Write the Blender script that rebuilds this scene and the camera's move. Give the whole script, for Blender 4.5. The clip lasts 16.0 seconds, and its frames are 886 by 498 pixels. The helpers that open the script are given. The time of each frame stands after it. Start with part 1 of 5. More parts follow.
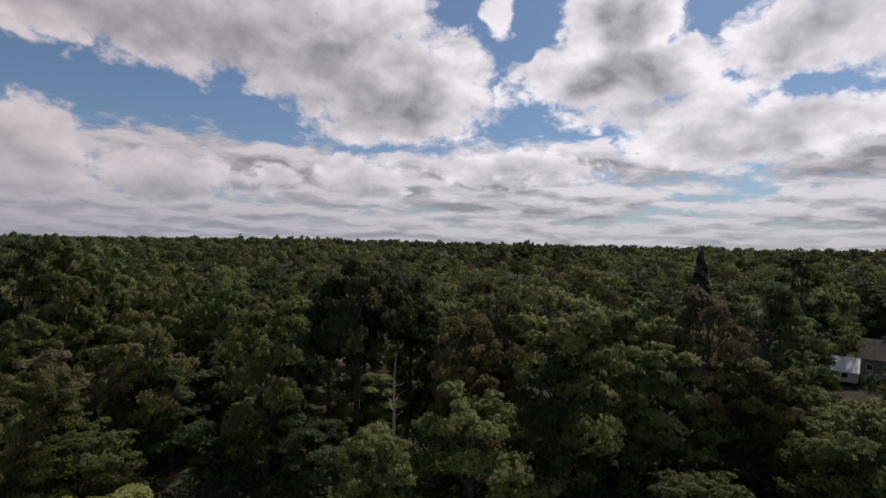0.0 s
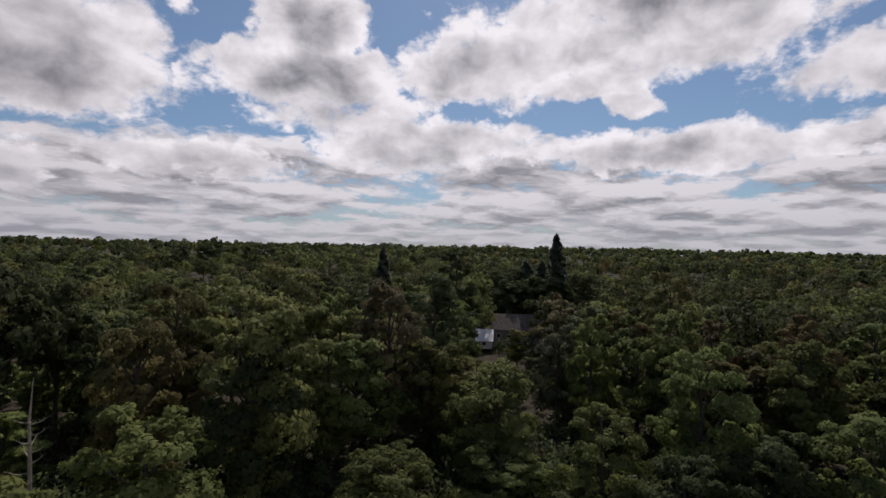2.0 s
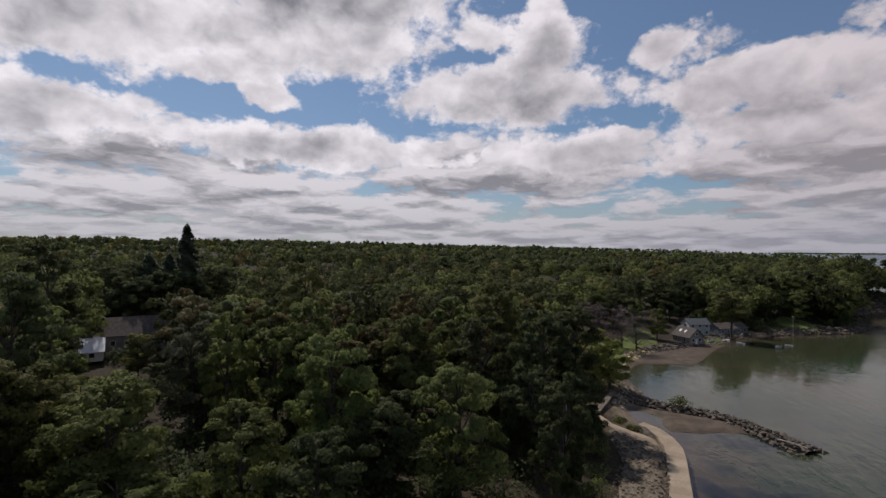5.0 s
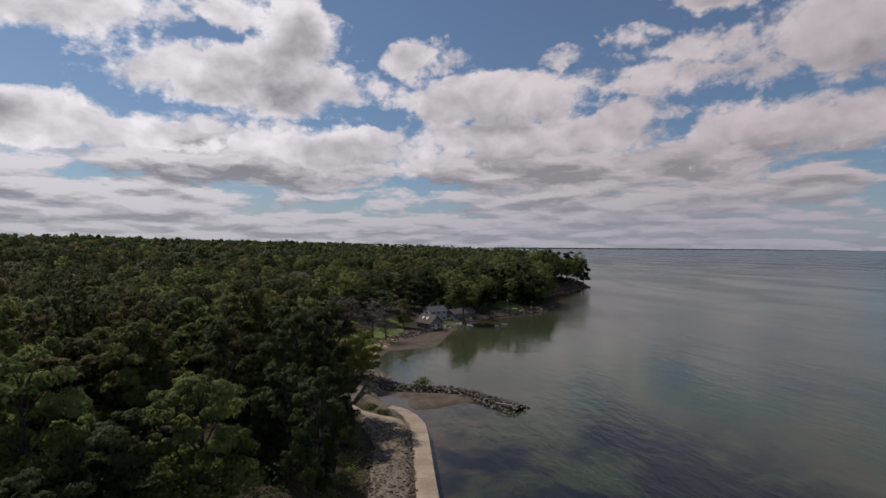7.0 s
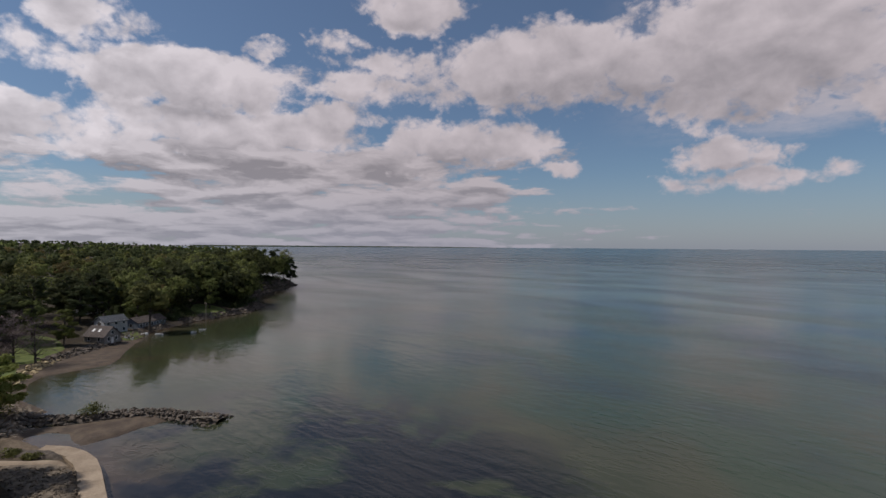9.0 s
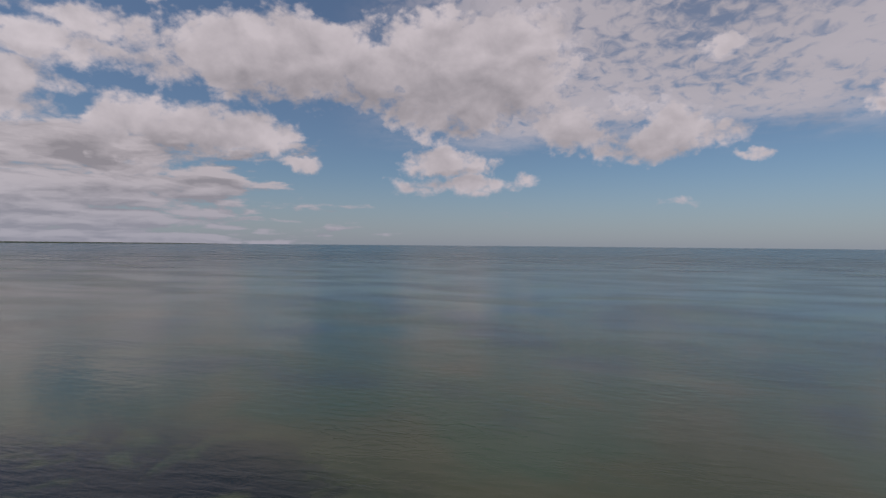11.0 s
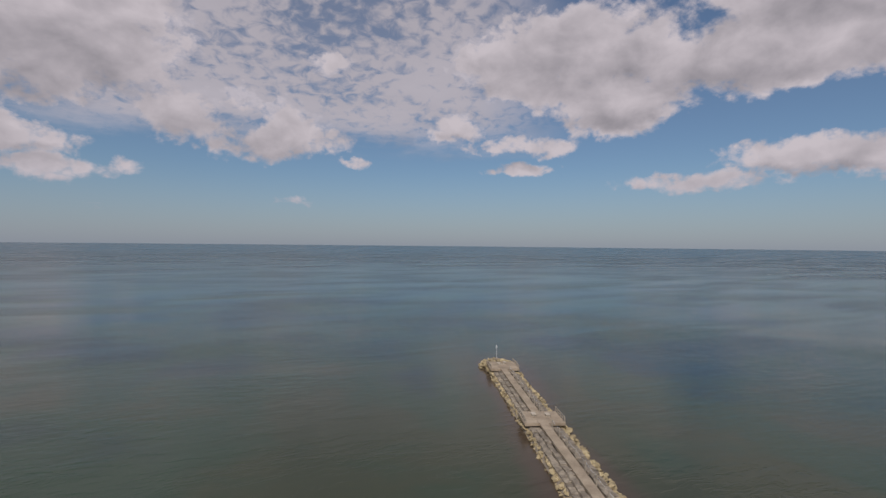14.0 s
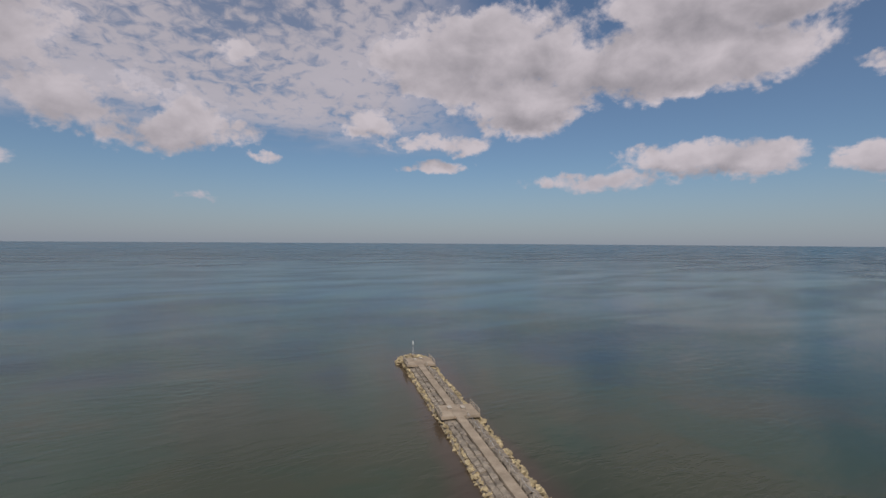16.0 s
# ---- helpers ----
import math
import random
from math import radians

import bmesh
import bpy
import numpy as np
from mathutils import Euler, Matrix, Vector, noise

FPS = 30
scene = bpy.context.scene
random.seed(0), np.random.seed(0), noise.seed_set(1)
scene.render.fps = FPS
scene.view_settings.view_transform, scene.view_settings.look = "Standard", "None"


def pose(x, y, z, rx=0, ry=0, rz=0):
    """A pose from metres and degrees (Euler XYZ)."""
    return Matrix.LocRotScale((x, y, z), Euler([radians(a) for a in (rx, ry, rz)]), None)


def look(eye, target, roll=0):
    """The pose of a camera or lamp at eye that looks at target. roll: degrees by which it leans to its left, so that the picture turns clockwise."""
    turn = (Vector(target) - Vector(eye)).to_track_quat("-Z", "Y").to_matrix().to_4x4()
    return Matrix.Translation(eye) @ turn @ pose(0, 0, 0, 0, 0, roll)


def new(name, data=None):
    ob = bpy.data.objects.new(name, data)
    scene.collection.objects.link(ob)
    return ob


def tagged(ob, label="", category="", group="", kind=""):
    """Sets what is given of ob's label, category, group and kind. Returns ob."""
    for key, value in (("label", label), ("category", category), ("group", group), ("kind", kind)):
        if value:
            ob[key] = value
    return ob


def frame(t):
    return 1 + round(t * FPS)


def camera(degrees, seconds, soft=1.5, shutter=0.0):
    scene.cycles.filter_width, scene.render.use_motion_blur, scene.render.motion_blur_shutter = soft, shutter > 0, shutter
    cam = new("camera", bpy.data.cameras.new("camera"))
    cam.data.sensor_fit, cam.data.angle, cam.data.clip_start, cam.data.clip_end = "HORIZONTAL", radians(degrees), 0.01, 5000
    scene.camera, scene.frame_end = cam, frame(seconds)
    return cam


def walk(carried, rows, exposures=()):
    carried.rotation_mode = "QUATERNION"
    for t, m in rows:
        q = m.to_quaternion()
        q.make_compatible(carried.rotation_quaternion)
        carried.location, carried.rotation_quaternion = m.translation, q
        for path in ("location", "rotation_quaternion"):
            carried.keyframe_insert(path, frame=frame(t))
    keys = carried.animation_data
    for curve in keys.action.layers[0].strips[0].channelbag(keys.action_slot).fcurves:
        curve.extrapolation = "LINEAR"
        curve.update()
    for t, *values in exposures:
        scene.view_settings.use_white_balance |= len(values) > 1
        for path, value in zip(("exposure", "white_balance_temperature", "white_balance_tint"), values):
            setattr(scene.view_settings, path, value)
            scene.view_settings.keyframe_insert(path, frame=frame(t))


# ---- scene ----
cam = camera(83.2, 16.0, soft=1.5)
EYE = 35.0
walk(cam, [
    (0, pose(0, 0, EYE, 90.13, -1.66, 0.00)),
    (0.5, pose(0, 0, EYE, 90.34, -1.58, -10.50)),
    (1, pose(0, 0, EYE, 90.50, -1.33, -19.74)),
    (1.5, pose(0, 0, EYE, 90.60, -1.14, -27.08)),
    (2, pose(0, 0, EYE, 90.63, -0.97, -34.19)),
    (2.5, pose(0, 0, EYE, 90.63, -0.77, -40.06)),
    (3, pose(0, 0, EYE, 90.57, -0.52, -46.49)),
    (3.5, pose(0, 0, EYE, 90.51, -0.32, -52.50)),
    (4, pose(0, 0, EYE, 90.39, -0.26, -59.86)),
    (4.2, pose(0, 0, EYE, 90.33, -0.26, -62.69)),
    (6.3, pose(0, 0, EYE, 89.83, -0.26, -92.04)),
    (6.5, pose(0, 0, EYE, 89.78, -0.23, -94.57)),
    (7, pose(0, 0, EYE, 89.71, -0.29, -101.86)),
    (7.5, pose(0, 0, EYE, 89.65, -0.36, -109.68)),
    (8, pose(0, 0, EYE, 89.64, -0.35, -118.12)),
    (8.5, pose(0, 0, EYE, 89.61, -0.33, -126.07)),
    (9, pose(0, 0, EYE, 89.63, -0.36, -134.62)),
    (9.2, pose(0, 0, EYE, 89.60, -0.38, -137.79)),
    (11.3, pose(0, 0, EYE, 89.48, -0.44, -168.31)),
    (11.5, pose(0, 0, EYE, 89.53, -0.41, -171.47)),
    (12, pose(0, 0, EYE, 89.49, -0.49, -179.66)),
    (12.5, pose(0, 0, EYE, 89.49, -0.51, -186.22)),
    (13, pose(0, 0, EYE, 89.45, -0.56, -192.89)),
    (13.5, pose(0, 0, EYE, 89.47, -0.53, -199.24)),
    (14, pose(0, 0, EYE, 89.48, -0.58, -205.70)),
    (14.5, pose(0, 0, EYE, 89.40, -0.53, -211.92)),
    (15, pose(0, 0, EYE, 89.37, -0.48, -214.68)),
    (15.5, pose(0, 0, EYE, 89.31, -0.45, -215.11)),
    (16, pose(0, 0, EYE, 89.19, -0.37, -215.34)),
], exposures=[(0, -0.02, 6420, 15), (4, -0.12, 6420, 15), (9, -0.12, 6400, 15), (16, -0.08, 6300, 14)])

# ---- world: sky with broken cumulus, sun, exposure ----
SUN_AZ, SUN_EL = 42.0, 52.0


class Nodes:
    """A short way to write node trees."""

    def __init__(self, tree):
        self.tree = tree

    def add(self, kind, **props):
        node = self.tree.nodes.new(kind)
        for key, value in props.items():
            setattr(node, key, value)
        return node

    def plug(self, socket, value):
        if hasattr(value, "is_output"):
            self.tree.links.new(value, socket)
        elif value is not None:
            socket.default_value = value

    def math(self, op, a, b=None, c=None, clamp=False):
        node = self.add("ShaderNodeMath", operation=op, use_clamp=clamp)
        for i, v in enumerate((a, b, c)):
            if v is not None:
                self.plug(node.inputs[i], v)
        return node.outputs[0]

    def vec(self, op, a, b=None, c=None):
        node = self.add("ShaderNodeVectorMath", operation=op)
        for i, v in enumerate((a, b, c)):
            if v is not None:
                self.plug(node.inputs[i], v)
        return node.outputs["Value" if op in ("DOT_PRODUCT", "LENGTH") else "Vector"]

    def xyz(self, x, y, z):
        node = self.add("ShaderNodeCombineXYZ")
        for i, v in enumerate((x, y, z)):
            self.plug(node.inputs[i], v)
        return node.outputs[0]

    def noise(self, vector, scale, detail=4.0, rough=0.55, distort=0.0, color=False):
        node = self.add("ShaderNodeTexNoise")
        self.plug(node.inputs["Vector"], vector)
        for key, v in (("Scale", scale), ("Detail", detail), ("Roughness", rough), ("Distortion", distort)):
            node.inputs[key].default_value = v
        return node.outputs["Color" if color else "Fac"]

    def step(self, x, lo, hi, a=0.0, b=1.0):
        node = self.add("ShaderNodeMapRange", interpolation_type="SMOOTHSTEP")
        for i, v in enumerate((x, lo, hi, a, b)):
            self.plug(node.inputs[i], v)
        return node.outputs[0]

    def mix(self, fac, a, b, blend="MIX"):
        node = self.add("ShaderNodeMix", data_type="RGBA", blend_type=blend)
        self.plug(node.inputs[0], fac)
        for i, v in ((6, a), (7, b)):
            if isinstance(v, tuple) and len(v) == 3:
                v = (*v, 1)
            self.plug(node.inputs[i], v)
        return node.outputs[2]


CLOUDS = []


def cloud(az, el, half_w, half_h, thick):
    """A cumulus of the sky: degrees clockwise from +y and above the horizon, its half sizes, and how thick it is."""
    CLOUDS.append((az, el, half_w, half_h, thick))


cloud(-26.1, 23.4, 22.4, 5.9, 1.3)
cloud(-13.7, 20.9, 14.1, 5.7, 1.2)
cloud(-6.1, 16.8, 12.2, 4.7, 1.1)
cloud(-41.1, 8.3, 5.7, 3.9, 1)
cloud(-29.8, 7.1, 6.1, 3.6, 1.1)
cloud(-40, 5.8, 5.8, 2.6, 1)
cloud(-9.1, 8, 5.7, 2.6, 1)
cloud(-18, 7.4, 3.5, 1.9, 0.9)
cloud(18.6, 18.7, 10.8, 3.6, 1.2)
cloud(18.8, 24.5, 5.8, 4.4, 1.1)
cloud(23.4, 14.6, 11.2, 2.1, 0.8)
cloud(36.2, 20.2, 6.9, 3.4, 0.9)
cloud(31.2, 11.6, 11.4, 2.9, 1)
cloud(7.3, 9.4, 9.8, 2.3, 0.9)
cloud(5.8, 25.6, 2.2, 2.1, 0.5)
cloud(39, 21.5, 9.9, 4.6, 0.9)
cloud(60.8, 26.3, 14.3, 4.6, 1.3)
cloud(65.2, 21.7, 8.7, 3.1, 0.8)
cloud(51.2, 18.3, 5.3, 1.7, 0.7)
cloud(55.2, 16.2, 3.6, 1.2, 0.6)
cloud(81.9, 17.2, 14.4, 3.4, 1.1)
cloud(85.2, 22.2, 5.2, 3.9, 1)
cloud(98.3, 20.5, 3.4, 2, 0.7)
cloud(101.6, 16, 4, 2.6, 0.9)
cloud(59.6, 11.2, 16, 2.5, 1.1)
cloud(32, 13, 11, 2.4, 1)
cloud(27.4, 15.8, 6.4, 1.6, 0.7)
cloud(90.5, 10.4, 15, 2.7, 1)
cloud(78.7, 23.4, 4.2, 1.6, 0.6)
cloud(100.4, 21, 5.2, 1.9, 0.7)
cloud(107.4, 16.3, 9.9, 2.9, 1)
cloud(115, 20.2, 2.2, 1.2, 0.4)
cloud(124.6, 17, 6.4, 2.1, 0.6)
cloud(127.8, 19.4, 6.9, 1.6, 0.5)
cloud(122.6, 13.6, 5.9, 1.8, 0.8)
cloud(131.2, 10.7, 4.2, 3.6, 0.9)
cloud(110.6, 11.4, 9.2, 3, 0.9)
cloud(111.6, 11.8, 16.8, 2.7, 0.9)
cloud(134.9, 17.8, 6.5, 2.4, 0.4)
cloud(149.5, 18.8, 16, 4.8, 1.3)
cloud(165.9, 18.8, 14.5, 7, 1.3)
cloud(131.6, 25.4, 6.4, 2.6, 0.9)
cloud(122.4, 21.5, 2.5, 1.3, 0.4)
cloud(137.9, 11.6, 10.1, 3, 1)
cloud(148.8, 9, 3.3, 1.3, 0.6)
cloud(164.6, 9.2, 7.5, 1.7, 0.8)
cloud(165.6, 6.6, 9.2, 1.5, 0.5)
cloud(167.8, 16.8, 10.3, 4.7, 0.9)
cloud(180, 13.6, 11, 3.4, 0.6)
cloud(192.6, 19.1, 2.9, 1.4, 0.7)
cloud(216.6, 19.5, 10, 4.6, 0.9)
cloud(185.3, 11.3, 8.5, 2.8, 1)
cloud(196.1, 8.7, 2.7, 0.8, 0.6)
cloud(207.2, 13.1, 3.7, 1.6, 0.7)
cloud(214.2, 11, 6.6, 1.4, 0.8)
cloud(213.8, 8.4, 4.6, 0.9, 0.7)
cloud(220.7, 20.6, 14.7, 4.1, 1.1)
cloud(238.8, 18.3, 12.5, 3.8, 1.2)
cloud(224.8, 15.2, 6.6, 3.2, 1)
cloud(233, 6.4, 7, 1.3, 0.8)
cloud(242.4, 8.4, 8, 2, 1)
cloud(255.7, 8, 3, 1.5, 0.9)
cloud(257, 15.2, 2.1, 0.9, 0.7)
cloud(244, 23.2, 15.2, 3.4, 1.1)
cloud(189.8, 4.7, 2.7, 0.9, 0.4)
cloud(46, 23.5, 13, 4.5, 0.8)
cloud(57, 20.5, 7, 2.8, 0.6)


def build_world():
    world = bpy.data.worlds.new("sky")
    scene.world = world
    world.use_nodes = True
    world.node_tree.nodes.clear()
    n = Nodes(world.node_tree)
    way = n.add("ShaderNodeTexCoord").outputs["Generated"]
    split = n.add("ShaderNodeSeparateXYZ")
    n.plug(split.inputs[0], way)
    dx, dy, dz = split.outputs
    # azimuth from -90 to 270 degrees, and height in degrees
    turn = n.math("MULTIPLY", n.math("ARCTAN2", dx, dy), 57.29578)
    az = n.math("ADD", n.math("WRAP", turn, 270.0, -90.0), 0.0)
    el = n.math("MULTIPLY", n.math("ARCSINE", dz), 57.29578)

    # cumulus heaps: puffs of several sizes on the big shapes
    stretch = n.vec("MULTIPLY", way, (1.0, 1.0, 1.35))
    big = n.noise(stretch, 5.0, 2.0, 0.5)
    mid = n.noise(stretch, 11.0, 10.0, 0.66, 0.2)
    soft, soft_up = (n.noise(n.vec("ADD", stretch, (0.0, 0.0, up)), 13.0, 4.0, 0.52, 0.2) for up in (0.0, 0.030))
    relief = n.math("SUBTRACT", soft_up, soft)
    wisp = n.noise(stretch, 38.0, 6.0, 0.62, 0.3)
    bent = n.vec("MULTIPLY_ADD", n.noise(stretch, 9.0, 4.0, 0.6, color=True), (0.12, 0.12, 0.12), stretch)
    puff = None
    for scale, share in ((10.0, 1.0), (24.0, 0.6), (55.0, 0.36)):
        cells = n.add("ShaderNodeTexVoronoi", feature="SMOOTH_F1")
        n.plug(cells.inputs["Vector"], bent)
        cells.inputs["Scale"].default_value, cells.inputs["Smoothness"].default_value = scale, 0.35
        one = n.math("MULTIPLY_ADD", cells.outputs["Distance"], -share, 0.42 * share)
        puff = one if puff is None else n.math("ADD", puff, one)
    # layers seen in perspective
    flat_z = n.math("ADD", n.math("MAXIMUM", dz, 0.0), 0.030)
    plane = n.xyz(n.math("DIVIDE", dx, flat_z), n.math("DIVIDE", dy, flat_z), 0.0)
    sheet = n.noise(plane, 1.0, 5.0, 0.6, 0.3)
    round_z = n.math("ADD", n.math("MAXIMUM", dz, 0.0), 0.35)
    dome = n.xyz(n.math("DIVIDE", dx, round_z), n.math("DIVIDE", dy, round_z), 5.0)
    ripple = n.noise(dome, 25.0, 3.0, 0.55, 0.5)

    # uneven outlines: the big shapes are pushed about at two scales
    push = n.vec("MULTIPLY_ADD", n.noise(stretch, 6.0, 1.0, 0.5, color=True), (5.0, 2.4, 0.0), (-2.5, -1.2, 0.0))
    push = n.vec("ADD", push, n.vec("MULTIPLY_ADD", n.noise(stretch, 19.0, 4.0, 0.6, color=True), (4.0, 2.4, 0.0), (-2.0, -1.2, 0.0)))

    def heap(lift):
        shifted = n.vec("ADD", n.xyz(az, n.math("ADD", el, lift), 0.0), push)
        total = None
        for a, e, w, h, thick in CLOUDS:
            p = n.vec("MULTIPLY_ADD", shifted, (1 / w, 1 / h, 0.0), (-a / w, -e / h, 0.0))
            near = n.math("MULTIPLY_ADD", n.vec("DOT_PRODUCT", p, p), -(0.35 + 0.65 * thick), thick)
            total = near if total is None else n.math("SMOOTH_MAX", total, near, 0.25)
        return total

    rough = n.math("ADD", n.math("MULTIPLY_ADD", big, 1.0, -0.5), n.math("MULTIPLY_ADD", mid, 2.2, -1.1))
    rough = n.math("ADD", rough, n.math("MULTIPLY", puff, 0.9))
    rough = n.math("ADD", rough, n.math("MULTIPLY_ADD", wisp, 0.7, -0.35))
    rough = n.math("ADD", rough, n.step(az, 95.0, 150.0, 0.34, 0.16))
    here, above = heap(0.0), heap(1.8)
    dense = n.math("ADD", here, rough)
    heaped = n.step(dense, -0.16, 0.56)

    # the deck of small flat-based clouds that runs to the horizon, thick over the land, thin over the open lake
    tall_z = n.math("ADD", n.math("MAXIMUM", dz, 0.0), 0.140)
    field = n.xyz(n.math("DIVIDE", dx, tall_z), n.math("DIVIDE", dy, tall_z), 0.0)
    wobble = n.vec("MULTIPLY_ADD", n.noise(field, 1.6, 4.0, 0.6, color=True), (0.7, 0.7, 0.0), field)
    crisp = n.noise(n.vec("MULTIPLY", way, (1.0, 1.0, 2.6)), 26.0, 7.0, 0.64, 0.2)

    def flock(k):
        at = n.vec("MULTIPLY", wobble, (k, k, 0.0))
        total = n.math("MULTIPLY_ADD", n.noise(at, 2.3, 6.0, 0.58), 1.5, -0.75)
        for scale, share in ((0.95, 0.80), (2.5, 0.50)):
            cell = n.add("ShaderNodeTexVoronoi", feature="SMOOTH_F1")
            n.plug(cell.inputs["Vector"], at)
            cell.inputs["Scale"].default_value, cell.inputs["Smoothness"].default_value = scale, 0.3
            total = n.math("ADD", total, n.math("MULTIPLY_ADD", cell.outputs["Distance"], -share, 0.45 * share))
        return total

    bank, bank_up = flock(1.0), flock(0.94)
    cover = n.math("ADD", n.step(az, 122.0, 172.0, 0.42, -0.62), n.step(el, 8.0, 15.5, 0.06, -0.75))
    low = n.math("ADD", n.math("MULTIPLY", bank, 1.3), n.math("MULTIPLY", cover, 1.3))
    low = n.math("ADD", low, n.math("MULTIPLY_ADD", crisp, 0.9, -0.45))
    decked = n.step(low, -0.12, 0.34)
    # a thin rippled sheet high over the open lake
    where = n.math("MULTIPLY", n.step(az, 150.0, 172.0), n.step(az, 207.0, 222.0, 1.0, 0.0))
    where = n.math("MULTIPLY", where, n.step(n.math("ADD", el, n.math("MULTIPLY_ADD", sheet, 7.0, -3.5)), 9.5, 14.5))
    gaps = n.math("ADD", n.math("MULTIPLY_ADD", ripple, 2.1, -1.05), n.math("MULTIPLY_ADD", sheet, 2.2, -1.02))
    veil = n.math("MULTIPLY", n.step(gaps, -0.50, 0.22, 0.20, 0.86), where)
    alpha = n.math("MAXIMUM", n.math("MAXIMUM", heaped, decked), veil)

    # undersides and thick hearts are grey, rims and tops white
    toward = n.step(n.math("ABSOLUTE", n.math("SUBTRACT", az, SUN_AZ)), 22.0, 96.0)
    lump = n.math("ADD", n.math("MULTIPLY_ADD", soft, 1.2, -0.6), n.math("MULTIPLY", relief, 2.6))
    lump = n.math("ADD", lump, n.math("MULTIPLY_ADD", mid, 0.5, -0.25))
    under = n.math("MULTIPLY", n.step(n.math("SUBTRACT", above, here), -0.45, 0.55), n.step(here, -0.1, 0.5))
    core = n.step(n.math("ADD", here, n.math("MULTIPLY_ADD", soft, 1.0, -0.4)), 0.45, 1.4)
    deep = n.math("ADD", n.math("MULTIPLY", core, n.step(toward, 0.0, 1.0, 0.64, 0.28)), n.math("MULTIPLY", under, n.step(toward, 0.0, 1.0, 0.25, 0.52)))
    shade = n.math("ADD", deep, n.math("MULTIPLY_ADD", lump, 0.62, 0.10), clamp=True)
    slope = n.math("MULTIPLY_ADD", n.math("SUBTRACT", bank_up, bank), 1.35, 0.36)
    shade_low = n.math("ADD", slope, n.math("MULTIPLY", n.math("ADD", bank_up, 0.12), 0.75))
    shade_low = n.math("ADD", shade_low, n.math("MULTIPLY_ADD", crisp, -0.5, 0.25), clamp=True)
    shade_low = n.math("MULTIPLY_ADD", shade_low, 0.68, 0.29)
    is_low = n.math("MULTIPLY", n.step(n.math("SUBTRACT", low, dense), -0.4, 0.4), n.step(el, 9.0, 16.0, 1.0, 0.0))
    shade = n.math("ADD", n.math("MULTIPLY", shade, n.math("SUBTRACT", 1.0, is_low)), n.math("MULTIPLY", shade_low, is_low))
    # the sheet alone is an even pale grey
    alone = n.math("MULTIPLY", where, n.step(heaped, 0.1, 0.7, 1.0, 0.0))
    shade = n.math("ADD", n.math("MULTIPLY", shade, n.math("SUBTRACT", 1.0, alone)), n.math("MULTIPLY", alone, n.math("MULTIPLY_ADD", sheet, -0.6, 0.62)))
    lit = n.mix(toward, (14.3, 13.9, 14.2), (9.2, 8.4, 8.55))
    dark = n.mix(toward, (3.65, 3.65, 4.0), (4.3, 4.05, 4.3))
    tint = n.mix(shade, lit, dark)

    sky = n.add("ShaderNodeTexSky", sky_type="NISHITA", sun_disc=False)
    sky.sun_elevation, sky.sun_rotation = radians(SUN_EL), radians(SUN_AZ)
    sky.air_density, sky.dust_density, sky.ozone_density = 1.0, 0.6, 2.0
    blue = n.mix(1.0, sky.outputs[0], (0.84, 1.01, 1.10), "MULTIPLY")
    blue = n.mix(0.10, blue, (5.0, 5.4, 6.0))
    colour = n.mix(alpha, blue, tint)
    # haze towards the horizon
    haze = n.mix(toward, (5.9, 6.0, 6.5), (4.5, 4.85, 5.9))
    colour = n.mix(n.step(el, -0.8, 9.0, 0.60, 0.0), colour, haze)
    back = n.add("ShaderNodeBackground")
    n.plug(back.inputs[0], colour)
    back.inputs[1].default_value = 0.065
    n.plug(n.add("ShaderNodeOutputWorld").inputs[0], back.outputs[0])


build_world()
sun = new("sun", bpy.data.lights.new("sun", "SUN"))
sun.data.energy, sun.data.angle, sun.data.color = 3.1, radians(2.0), (1.0, 0.95, 0.87)
a, e = radians(SUN_AZ), radians(SUN_EL)
sun.matrix_world = look((0, 0, 90), Vector((0, 0, 90)) - 10 * Vector((math.sin(a) * math.cos(e), math.cos(a) * math.cos(e), math.sin(e))))
scene.view_settings.exposure = 0.0


# ---- materials ----
def material(name, rough=0.8, metal=0.0, spec=0.5):
    m = bpy.data.materials.new(name)
    m.use_nodes = True
    m.node_tree.nodes.clear()
    n = Nodes(m.node_tree)
    bsdf = n.add("ShaderNodeBsdfPrincipled")
    bsdf.inputs["Roughness"].default_value = rough
    bsdf.inputs["Metallic"].default_value = metal
    bsdf.inputs["Specular IOR Level"].default_value = spec
    out = n.add("ShaderNodeOutputMaterial")
    n.plug(out.inputs[0], bsdf.outputs[0])
    return m, n, bsdf, out


def bump(n, bsdf, height, strength, distance):
    node = n.add("ShaderNodeBump")
    node.inputs["Strength"].default_value = strength
    node.inputs["Distance"].default_value = distance
    n.plug(node.inputs["Height"], height)
    n.plug(bsdf.inputs["Normal"], node.outputs[0])


